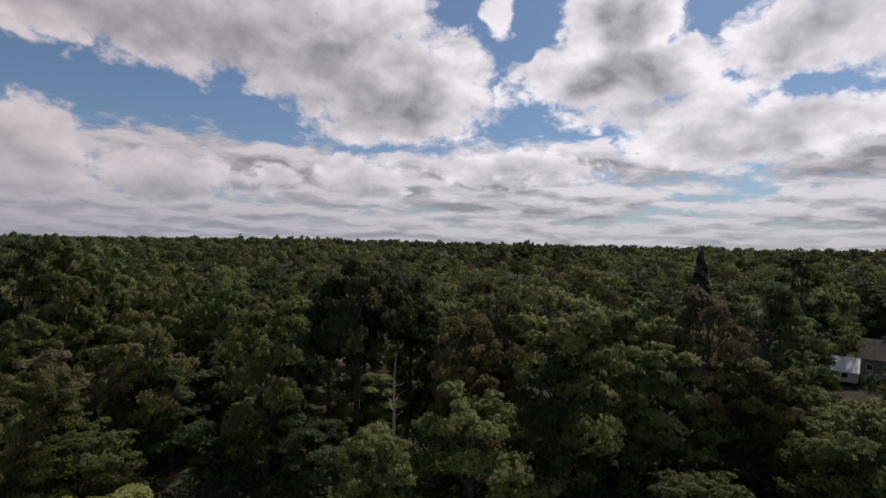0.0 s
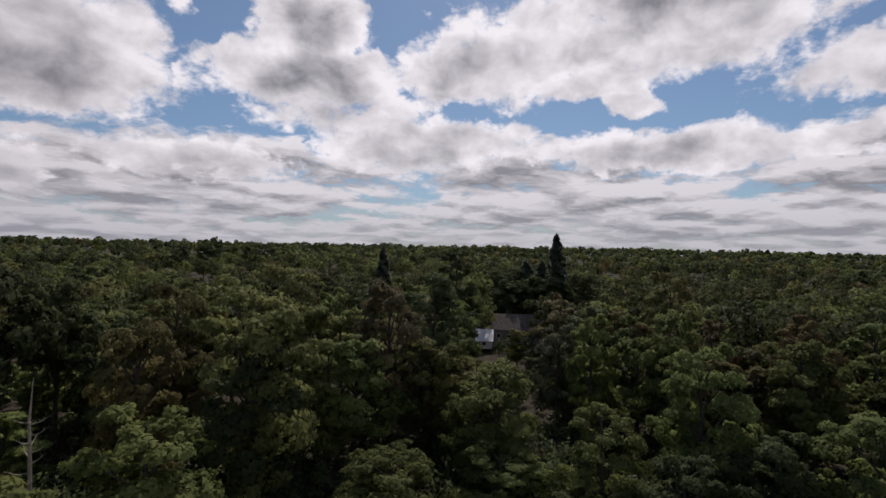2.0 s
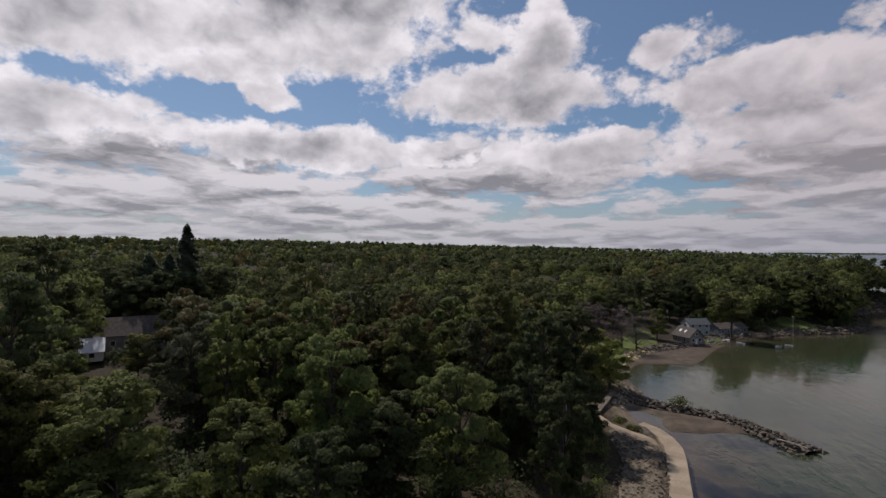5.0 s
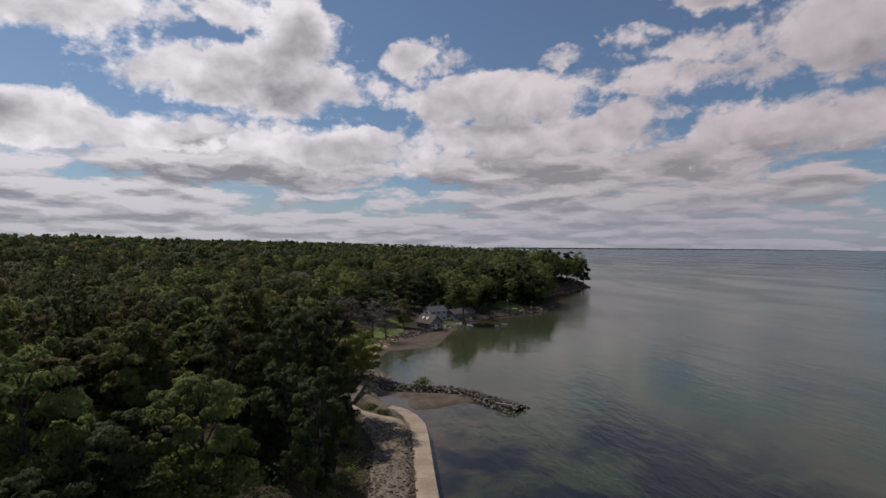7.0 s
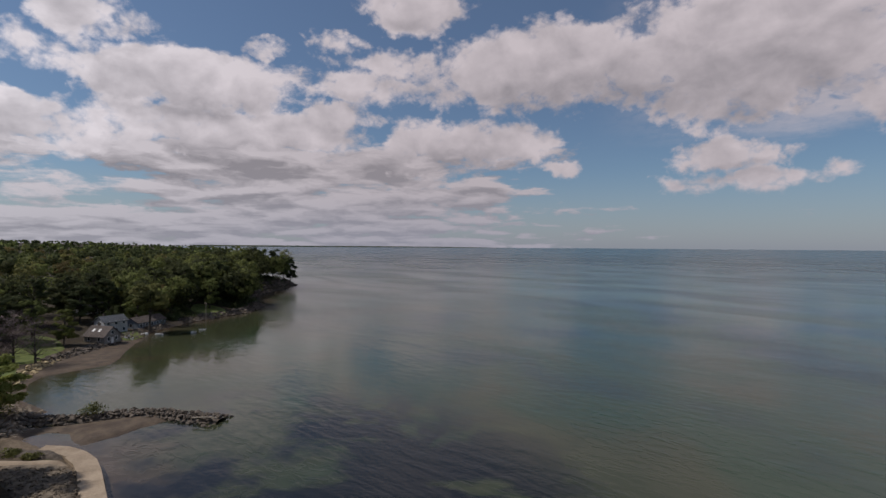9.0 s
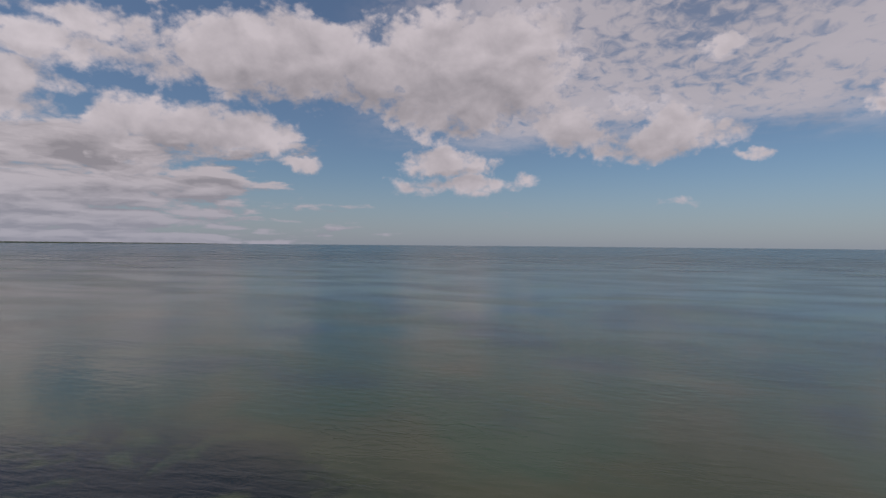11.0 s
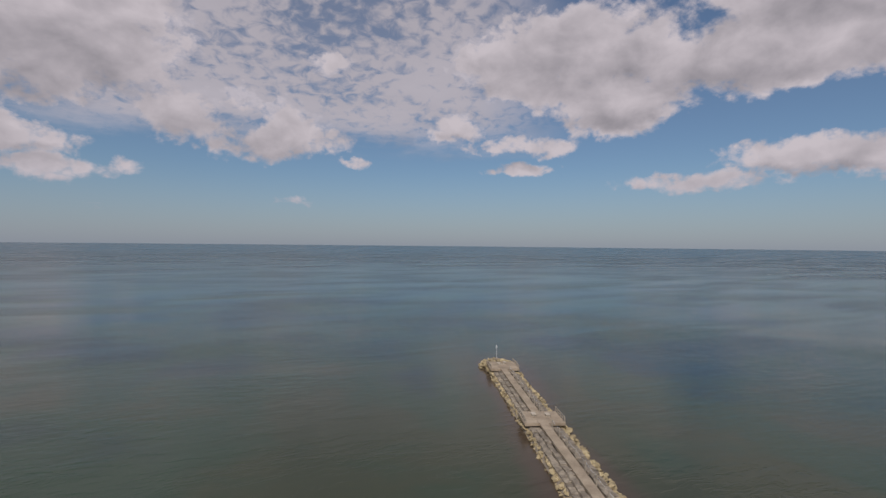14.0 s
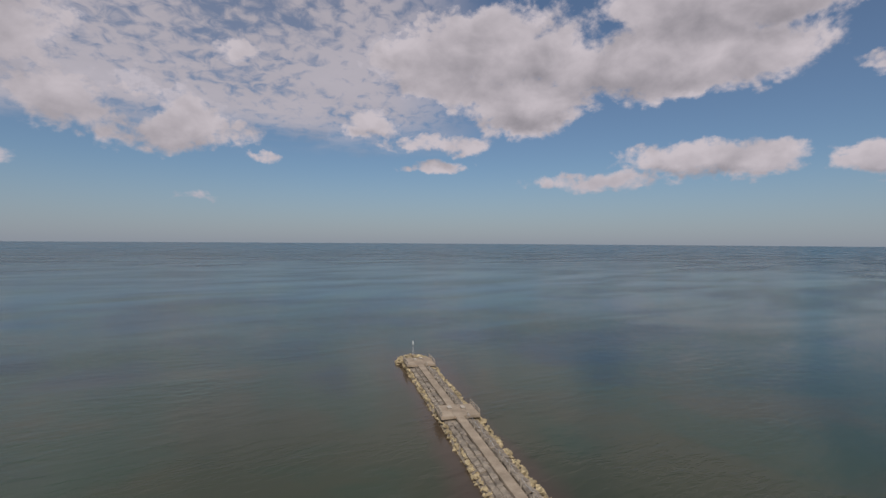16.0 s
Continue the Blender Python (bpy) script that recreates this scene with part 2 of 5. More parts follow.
def mottled(name, dark, light, size, rough=0.85, relief=0.02, vary=0.0, spec=0.3):
    """A rough surface of two colours, mottled at two scales, with fine relief; vary: how far its pieces differ."""
    m, n, bsdf, _ = material(name, rough, 0.0, spec)
    where = n.add("ShaderNodeTexCoord").outputs["Object"]
    place = n.add("ShaderNodeNewGeometry").outputs["Position"]
    coarse = n.noise(place, 1 / size, 5.0, 0.6)
    fine = n.noise(where, 9 / size, 6.0, 0.65)
    fac = n.math("ADD", n.math("MULTIPLY", coarse, 0.6), n.math("MULTIPLY", fine, 0.4))
    colour = n.mix(n.step(fac, 0.36, 0.64), dark, light)
    if vary:
        info = n.add("ShaderNodeObjectInfo").outputs["Random"]
        island = n.add("ShaderNodeNewGeometry").outputs["Random Per Island"]
        pick = n.math("FRACT", n.math("ADD", info, island))
        hsv = n.add("ShaderNodeHueSaturation")
        n.plug(hsv.inputs["Color"], colour)
        n.plug(hsv.inputs["Value"], n.math("MULTIPLY_ADD", pick, 2 * vary, 1 - vary))
        colour = hsv.outputs[0]
    n.plug(bsdf.inputs["Base Color"], colour)
    bump(n, bsdf, n.math("ADD", fine, coarse), 0.5, relief)
    return m


def leaf_material(name, dark, light, glow=0.5):
    """Leaves: each clump has its own green, each tree its own tint; light passes through."""
    m = bpy.data.materials.new(name)
    m.use_nodes = True
    m.node_tree.nodes.clear()
    n = Nodes(m.node_tree)
    info = n.add("ShaderNodeObjectInfo").outputs["Random"]
    geo = n.add("ShaderNodeNewGeometry")
    patch = n.noise(geo.outputs["Position"], 0.11, 3.0, 0.6)
    pick = n.math("ADD", n.math("MULTIPLY", geo.outputs["Random Per Island"], 0.18), n.math("MULTIPLY", n.step(patch, 0.34, 0.66), 0.82))
    colour = n.mix(pick, dark, light)
    hsv = n.add("ShaderNodeHueSaturation")
    n.plug(hsv.inputs["Color"], colour)
    n.plug(hsv.inputs["Hue"], n.math("MULTIPLY_ADD", info, 0.035, 0.4825))
    n.plug(hsv.inputs["Value"], n.math("MULTIPLY_ADD", info, 0.5, 0.75))
    front = n.add("ShaderNodeBsdfPrincipled")
    front.inputs["Roughness"].default_value = 0.7
    front.inputs["Specular IOR Level"].default_value = 0.12
    n.plug(front.inputs["Base Color"], hsv.outputs[0])
    behind = n.add("ShaderNodeBsdfTranslucent")
    n.plug(behind.inputs[0], hsv.outputs[0])
    both = n.add("ShaderNodeMixShader")
    both.inputs[0].default_value = glow
    n.plug(both.inputs[1], front.outputs[0])
    n.plug(both.inputs[2], behind.outputs[0])
    n.plug(n.add("ShaderNodeOutputMaterial").inputs[0], both.outputs[0])
    return m


def water_material():
    m, n, bsdf, _ = material("lake_water", 0.06, 0.0, 0.5)
    bsdf.inputs["IOR"].default_value = 1.33
    place = n.add("ShaderNodeNewGeometry").outputs["Position"]
    # sand of the shallows, green water, weed beds, dark depth
    depth = n.add("ShaderNodeAttribute", attribute_name="depth").outputs["Fac"]
    beds = n.noise(place, 0.022, 4.0, 0.55, 0.3)
    depth = n.math("MULTIPLY", depth, n.math("MULTIPLY_ADD", n.step(beds, 0.30, 0.70), 1.3, 0.35))
    colour = n.mix(n.step(depth, 0.2, 1.6), (0.072, 0.052, 0.034), (0.044, 0.050, 0.026))
    colour = n.mix(n.step(depth, 2.0, 5.0), colour, (0.027, 0.050, 0.028))
    colour = n.mix(n.step(depth, 5.0, 10.0), colour, (0.013, 0.029, 0.033))
    weed = n.noise(n.vec("ADD", place, (0.0, 0.0, 40.0)), 0.060, 4.0, 0.55, 0.3)
    bed = n.vec("LENGTH", n.vec("MULTIPLY", n.vec("SUBTRACT", place, (66.0, -40.0, 0.0)), (1.0, 1.5, 1.0)))
    weed = n.math("MULTIPLY", n.step(weed, 0.42, 0.56), n.step(bed, 30.0, 72.0, 0.92, 0.0))
    colour = n.mix(weed, colour, (0.008, 0.010, 0.014))
    # bluer with distance, from 900 to 2800 m out
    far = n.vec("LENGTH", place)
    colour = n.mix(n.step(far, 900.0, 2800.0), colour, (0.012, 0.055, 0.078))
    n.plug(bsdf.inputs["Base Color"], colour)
    # calm lanes and rippled lanes
    lanes = n.noise(n.vec("MULTIPLY", place, (0.6, 1.6, 1.0)), 0.012, 4.0, 0.6, 0.6)
    wave = n.noise(n.vec("MULTIPLY", place, (0.55, 1.3, 1.0)), 0.40, 4.0, 0.6, 0.4)
    swell = n.noise(n.vec("MULTIPLY", place, (0.5, 1.2, 1.0)), 0.10, 3.0, 0.5, 0.3)
    rippled = n.step(lanes, 0.42, 0.64, 0.25, 1.0)
    height = n.math("ADD", n.math("MULTIPLY", wave, rippled), n.math("MULTIPLY", swell, 0.4))
    height = n.math("MULTIPLY", height, n.step(far, 110.0, 480.0, 1.0, 0.02))
    lee = n.step(n.vec("LENGTH", n.vec("SUBTRACT", place, (175.0, -55.0, 0.0))), 50.0, 110.0)
    n.plug(bsdf.inputs["Roughness"], n.math("MULTIPLY", n.step(lanes, 0.35, 0.7, 0.15, 0.24), n.math("ADD", n.math("MULTIPLY_ADD", lee, 0.7, 0.3), n.step(far, 250.0, 1500.0, 0.0, 0.5))))
    bump(n, bsdf, height, 1.0, 0.23)
    return m


def ground_material():
    """Leaf litter and grass inland, gravel and sand by the water."""
    m, n, bsdf, _ = material("ground", 0.95, 0.0, 0.2)
    place = n.add("ShaderNodeNewGeometry").outputs["Position"]
    split = n.add("ShaderNodeSeparateXYZ")
    n.plug(split.inputs[0], place)
    coarse = n.noise(place, 0.12, 5.0, 0.6)
    fine = n.noise(place, 2.0, 5.0, 0.7)
    litter = n.mix(n.step(fine, 0.35, 0.65), (0.022, 0.017, 0.011), (0.060, 0.046, 0.028))
    grass = n.mix(n.step(fine, 0.35, 0.65), (0.035, 0.055, 0.014), (0.075, 0.105, 0.030))
    soil = n.mix(n.step(coarse, 0.58, 0.70), litter, grass)
    sand = n.mix(n.step(fine, 0.35, 0.65), (0.10, 0.075, 0.05), (0.21, 0.165, 0.115))
    edge = n.math("ADD", split.outputs[2], n.math("MULTIPLY_ADD", coarse, 1.2, -0.6))
    n.plug(bsdf.inputs["Base Color"], n.mix(n.step(edge, 0.7, 1.3), sand, soil))
    bump(n, bsdf, fine, 0.6, 0.08)
    return m


GROUND, WATER = ground_material(), water_material()
LEAF = {
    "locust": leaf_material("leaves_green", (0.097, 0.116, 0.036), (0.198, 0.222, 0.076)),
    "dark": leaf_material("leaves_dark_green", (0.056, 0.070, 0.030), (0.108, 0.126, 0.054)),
    "olive": leaf_material("leaves_olive", (0.104, 0.106, 0.038), (0.200, 0.196, 0.072)),
    "tan": leaf_material("leaves_turning_tan", (0.114, 0.098, 0.052), (0.222, 0.190, 0.100)),
    "rust": leaf_material("leaves_turning_rust", (0.104, 0.083, 0.038), (0.175, 0.142, 0.060)),
    "lime": leaf_material("leaves_light_green", (0.118, 0.136, 0.038), (0.222, 0.244, 0.080)),
    "yellow": leaf_material("leaves_yellow_green", (0.175, 0.185, 0.045), (0.325, 0.325, 0.100)),
    "silver": leaf_material("leaves_silver_green", (0.084, 0.091, 0.052), (0.175, 0.176, 0.114)),
    "bare": leaf_material("leaves_sparse_brown", (0.150, 0.115, 0.112), (0.270, 0.212, 0.205), 0.1),
    "needle": leaf_material("needles_dark", (0.080, 0.096, 0.062), (0.160, 0.180, 0.118), 0.35),
}
BARK = mottled("bark", (0.035, 0.028, 0.022), (0.11, 0.095, 0.078), 0.6, 0.9, 0.03)
CONCRETE = mottled("concrete", (0.265, 0.205, 0.142), (0.40, 0.318, 0.228), 2.5, 0.9, 0.01, 0.06)
PALE_STONE = mottled("pale_boulder", (0.23, 0.175, 0.095), (0.50, 0.40, 0.23), 1.2, 0.9, 0.05, 0.22)
GREY_STONE = mottled("grey_boulder", (0.15, 0.122, 0.092), (0.33, 0.275, 0.205), 1.0, 0.9, 0.05, 0.22)
BROWN_STONE = mottled("brown_boulder", (0.060, 0.048, 0.038), (0.155, 0.128, 0.10), 0.8, 0.9, 0.05, 0.3)
GRAVEL = mottled("gravel", (0.085, 0.066, 0.047), (0.235, 0.192, 0.138), 0.9, 0.95, 0.06)
SAND = mottled("wet_sand", (0.055, 0.038, 0.026), (0.125, 0.092, 0.06), 3.0, 0.75, 0.02)
WEATHERED_WOOD = mottled("weathered_wood", (0.27, 0.23, 0.175), (0.44, 0.375, 0.29), 0.5, 0.85, 0.01, 0.12)
WHITE_PAINT = mottled("white_paint", (0.56, 0.56, 0.55), (0.72, 0.72, 0.70), 1.5, 0.55, 0.004)
# weathered wood in a darker tone, for the footbridge
DARK_WOOD = mottled("darker_wood", (0.10, 0.082, 0.062), (0.20, 0.168, 0.13), 0.5, 0.85, 0.01, 0.15)
# white siding with the shade on the house walls put into its colour
SHADED_WHITE = mottled("shaded_white_siding", (0.34, 0.35, 0.36), (0.46, 0.47, 0.47), 1.5, 0.7, 0.006)
PALE_CONCRETE = mottled("pale_concrete", (0.40, 0.34, 0.26), (0.52, 0.45, 0.36), 1.0, 0.9, 0.01)
GALVANISED = mottled("galvanised_steel", (0.42, 0.44, 0.45), (0.60, 0.62, 0.63), 0.3, 0.45, 0.002, 0.0, 0.6)
BROWN_SHINGLE = mottled("brown_roof_shingle", (0.065, 0.052, 0.045), (0.13, 0.108, 0.095), 0.8, 0.9, 0.02)
GREY_SHINGLE = mottled("grey_roof_shingle", (0.07, 0.075, 0.082), (0.13, 0.14, 0.15), 0.8, 0.9, 0.02)
GREY_SIDING = mottled("grey_siding", (0.16, 0.152, 0.14), (0.245, 0.232, 0.215), 1.5, 0.8, 0.006)
BLUE_SIDING = mottled("blue_grey_siding", (0.11, 0.14, 0.17), (0.17, 0.20, 0.235), 1.5, 0.8, 0.006)
LAWN = mottled("lawn_grass", (0.075, 0.100, 0.025), (0.150, 0.175, 0.048), 2.0, 0.95, 0.03)


def glass_material():
    m, n, bsdf, _ = material("window_glass", 0.05, 0.0, 0.6)
    bsdf.inputs["Base Color"].default_value = (0.02, 0.025, 0.03, 1)
    return m


GLASS = glass_material()


# ---- ground and lake ----
# the shore, from the far west to the far east; land lies north of it (+y)
SHORE_WEST = [(-4900, 900), (-1500, 300), (-500, 110), (-200, 50), (-110, 45), (-80, 86), (-60, 79), (-51, 66), (-58, 30), (-45, 8), (-32, -6)]
SHORE_WALL = [(0, -6.5), (65, -13.4), (88, -16.2), (94, -16.4), (99, -15.6), (103, -13.9), (107, -11.4)]
SHORE_BAY = [(117, -8), (124, -10), (131, -12.5), (142, -7.5), (157, -10), (170.5, -14.6), (185, -22), (197, -36), (206, -44), (220, -55), (237, -74), (246, -90), (253, -109), (279, -129)]
SHORE_CAPE = [(292, -128), (318, -137), (350, -164), (368, -186), (400, -214), (412, -206), (470, -175), (900, -330), (4900, -2000)]
SHORE = np.array(SHORE_WEST + SHORE_WALL + SHORE_BAY + SHORE_CAPE, float)


def shore_distance(x, y):
    """Metres from the shore line, positive on land."""
    x, y = np.atleast_1d(np.asarray(x, float)), np.atleast_1d(np.asarray(y, float))
    best = np.full(x.shape, 1e9)
    inside = np.zeros(x.shape, bool)
    ring = np.vstack([SHORE, [(4900, 6000), (-4900, 6000)], SHORE[:1]])
    for i, (p, q) in enumerate(zip(ring[:-1], ring[1:])):
        d = q - p
        if i < len(SHORE) - 1:
            s = np.clip(((x - p[0]) * d[0] + (y - p[1]) * d[1]) / (d @ d), 0, 1)
            best = np.minimum(best, np.hypot(x - p[0] - s * d[0], y - p[1] - s * d[1]))
        if d[1] != 0:
            cross = ((p[1] > y) != (q[1] > y)) & (x < d[0] * (y - p[1]) / d[1] + p[0])
            inside ^= cross
    return np.where(inside, best, -best)


def waves(x, y):
    return np.sin(x * 0.031 + 1.3) * np.cos(y * 0.027 - 0.4) + 0.5 * np.sin(x * 0.083 - y * 0.061) + 0.3 * np.cos(x * 0.19 + y * 0.13)


def ground_height(x, y):
    x, y = np.atleast_1d(np.asarray(x, float)), np.atleast_1d(np.asarray(y, float))
    s = shore_distance(x, y)
    land = np.interp(s, [0, 1.5, 5, 12, 26, 80, 250, 600, 900, 1200, 2500, 4500], [0, 0.7, 1.1, 1.3, 3.4, 5.5, 9, 22, 34, 37, 44, 56])
    # the bluff of the cape
    cape = np.exp(-(((x - 390) / 70) ** 2 + ((y + 165) / 60) ** 2)) * np.clip(s / 6, 0, 1) * 7
    head = np.exp(-(((x - 285) / 30) ** 2 + ((y + 95) / 30) ** 2)) * np.clip(s / 5, 0, 1) * 2.5
    land = land + cape + head + waves(x, y) * np.clip((s - 20) / 150, 0, 1) * 1.6
    # the far land is lower towards the east, and has a knoll
    az = np.degrees(np.arctan2(x, y))
    far = np.clip((np.hypot(x, y) - 350) / 900, 0, 1)
    land = land * (1 - far * np.interp(az, [-60, -40, -15, 60, 90, 105, 113], [0.35, 0.3, 0.0, -0.08, -0.02, 0.08, 0.45]))
    bed = -np.interp(-s, [0, 3, 20, 100, 600], [0, 0.7, 2, 5, 12])
    return np.where(s > 0, land, bed)


def mesh_object(name, verts, faces, mat, smooth=False, parent=None):
    me = bpy.data.meshes.new(name)
    me.from_pydata([tuple(v) for v in verts], [], [tuple(int(i) for i in f) for f in faces])
    me.materials.append(mat)
    if smooth:
        me.polygons.foreach_set("use_smooth", np.ones(len(me.polygons), bool))
    me.update()
    ob = new(name, me)
    ob.parent = parent
    return ob


def polar_sheet(name, mat, radii, ring, height):
    spokes = len(ring)
    xs = np.concatenate([[0.0]] + [r * np.sin(ring) for r in radii])
    ys = np.concatenate([[0.0]] + [r * np.cos(ring) for r in radii])
    zs = height(xs, ys)
    faces = [(0, 1 + (j + 1) % spokes, 1 + j) for j in range(spokes)]
    for i in range(len(radii) - 1):
        a, b = 1 + i * spokes, 1 + (i + 1) * spokes
        faces += [(a + j, a + (j + 1) % spokes, b + (j + 1) % spokes, b + j) for j in range(spokes)]
    return mesh_object(name, np.stack([xs, ys, zs], 1), faces, mat, True)


def water_height(x, y):
    r = np.hypot(x, y)
    return np.where(r > 1500, 19.0 * ((r - 1500) / 3400) ** 2, 0.0)


ground = polar_sheet("ground", GROUND, np.concatenate([np.geomspace(3, 30, 14), np.geomspace(31, 430, 190), np.geomspace(440, 4850, 60)]),
                     np.radians(np.concatenate([np.linspace(-62, 124, 400), np.linspace(128, 294, 60)])), ground_height)
tagged(ground, "dark wooded ground with leaf litter, grass and a sandy shore", "ground", kind="structure")
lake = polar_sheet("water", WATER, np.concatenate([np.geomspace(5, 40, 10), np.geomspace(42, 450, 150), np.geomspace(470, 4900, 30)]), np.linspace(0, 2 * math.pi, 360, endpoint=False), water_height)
co = np.empty(len(lake.data.vertices) * 3)
lake.data.vertices.foreach_get("co", co)
co = co.reshape(-1, 3)
pier_off = np.abs((co[:, 0] + 50.8) * -0.924 + (co[:, 1] + 59.25) * 0.382)
pier_out = (co[:, 0] + 50.8) * -0.382 + (co[:, 1] + 59.25) * -0.924
pier_off = np.hypot(pier_off, np.maximum(0, np.maximum(pier_out - 72, -60 - pier_out)))
depth = np.minimum(-ground_height(co[:, 0], co[:, 1]), 0.2 + np.maximum(0, pier_off - 4.5) * 0.30)
lake.data.attributes.new("depth", "FLOAT", "POINT").data.foreach_set("value", np.maximum(depth, 0.0).astype(np.float32))
tagged(lake, "calm grey green lake water reaching the horizon", "lake", kind="structure")


# ---- shore works: boulders, sea wall, groyne, pier ----
def part(name, bm, mat, parent, label=""):
    ob = new(name, bm_mesh(name, bm, mat))
    ob.parent = parent
    return tagged(ob, label)


def bm_mesh(name, bm, mat):
    me = bpy.data.meshes.new(name)
    bm.normal_update()
    bm.to_mesh(me)
    bm.free()
    me.materials.append(mat)
    return me


def tube(bm, path, radii, sides=6):
    """A tapered tube along a path of points."""
    rings = []
    for i, p in enumerate(path):
        p = Vector(p)
        d = (Vector(path[min(i + 1, len(path) - 1)]) - Vector(path[max(i - 1, 0)])).normalized()
        u = d.orthogonal().normalized()
        w = d.cross(u)
        rings.append([bm.verts.new(p + (u * math.cos(k * 2 * math.pi / sides) + w * math.sin(k * 2 * math.pi / sides)) * radii[i]) for k in range(sides)])
    for r, q in zip(rings[:-1], rings[1:]):
        for k in range(sides):
            bm.faces.new((r[k], r[(k + 1) % sides], q[(k + 1) % sides], q[k]))
    bm.faces.new(rings[-1])
    bm.faces.new(rings[0][::-1])


def box(bm, x0, y0, z0, x1, y1, z1, bevel=0.0):
    made = bmesh.ops.create_cube(bm, size=1.0, matrix=Matrix.Translation(((x0 + x1) / 2, (y0 + y1) / 2, (z0 + z1) / 2)) @ Matrix.Diagonal((x1 - x0, y1 - y0, z1 - z0, 1)))
    if bevel:
        edges = {e for v in made["verts"] for e in v.link_edges}
        bmesh.ops.bevel(bm, geom=list(edges), offset=bevel, segments=1, affect="EDGES")
    return made


def cylinder(bm, p, q, r0, r1, sides=8):
    p, q = Vector(p), Vector(q)
    m = Matrix.Translation((p + q) / 2) @ (q - p).to_track_quat("Z", "Y").to_matrix().to_4x4()
    bmesh.ops.create_cone(bm, cap_ends=True, segments=sides, radius1=r0, radius2=r1, depth=(q - p).length, matrix=m)


def boulder_mesh(seed, mat, flat=0.75):
    """A broken, angular stone about 1 m across."""
    g = np.random.default_rng(seed)
    p = g.normal(0, 1, (16, 3))
    p /= np.linalg.norm(p, axis=1)[:, None]
    p *= g.uniform(0.80, 1.05, (16, 1)) * np.array([0.58, 0.48, 0.48 * flat])
    bm = bmesh.new()
    for q in p:
        bm.verts.new(q)
    bmesh.ops.convex_hull(bm, input=bm.verts)
    for v in [v for v in bm.verts if not v.link_faces]:
        bm.verts.remove(v)
    return bm_mesh("boulder", bm, mat)


PALE = [boulder_mesh(i, PALE_STONE) for i in range(6)]
GREY = [boulder_mesh(20 + i, GREY_STONE, 0.55) for i in range(6)]
BROWN = [boulder_mesh(40 + i, BROWN_STONE) for i in range(6)]


def capstone_mesh(seed, mat):
    """A flat quarried block, 1 m long and wide, with uneven corners."""
    g = np.random.default_rng(seed)
    bm = bmesh.new()
    box(bm, -0.5, -0.5, -0.3, 0.5, 0.5, 0.22)
    for v in bm.verts:
        v.co += Vector(g.uniform(-0.09, 0.09, 3))
    bmesh.ops.bevel(bm, geom=list(bm.edges), offset=0.05, segments=1, affect="EDGES")
    return bm_mesh("capstone", bm, mat)


CAPS = [capstone_mesh(70 + i, GREY_STONE) for i in range(8)]


def lay(name, meshes, parent, x, y, z, size, g):
    ob = new(name, meshes[int(g.integers(len(meshes)))])
    ob.parent = parent
    ob.matrix_basis = Matrix.Translation((x, y, z)) @ Euler((g.uniform(-0.5, 0.5), g.uniform(-0.5, 0.5), g.uniform(0, 6.3))).to_matrix().to_4x4() @ Matrix.Diagonal((size * g.uniform(0.8, 1.25), size * g.uniform(0.8, 1.2), size * g.uniform(0.8, 1.15), 1))
    return ob


def heap_of_stones(name, places, meshes, mat, g, parent=None):
    """Many stones joined into one mesh; places: rows of x, y, z, size."""
    verts, faces = [], []
    for x, y, z, size in places:
        me = meshes[int(g.integers(len(meshes)))]
        m = Matrix.Translation((x, y, z)) @ Euler((g.uniform(-0.6, 0.6), g.uniform(-0.6, 0.6), g.uniform(0, 6.3))).to_matrix().to_4x4() @ Matrix.Scale(size * g.uniform(0.75, 1.3), 4)
        k = len(verts)
        verts += [m @ v.co for v in me.vertices]
        faces += [[i + k for i in p.vertices] for p in me.polygons]
    return mesh_object(name, verts, faces, mat, False, parent)


def along(line, step):
    """Points every step metres along a line, with the direction there."""
    out, carry = [], 0.0
    for p, q in zip(line[:-1], line[1:]):
        p, q = Vector(p), Vector(q)
        d = q - p
        s = carry
        while s < d.length:
            out.append((p + d * (s / d.length), d.normalized()))
            s += step
        carry = s - d.length
    return out


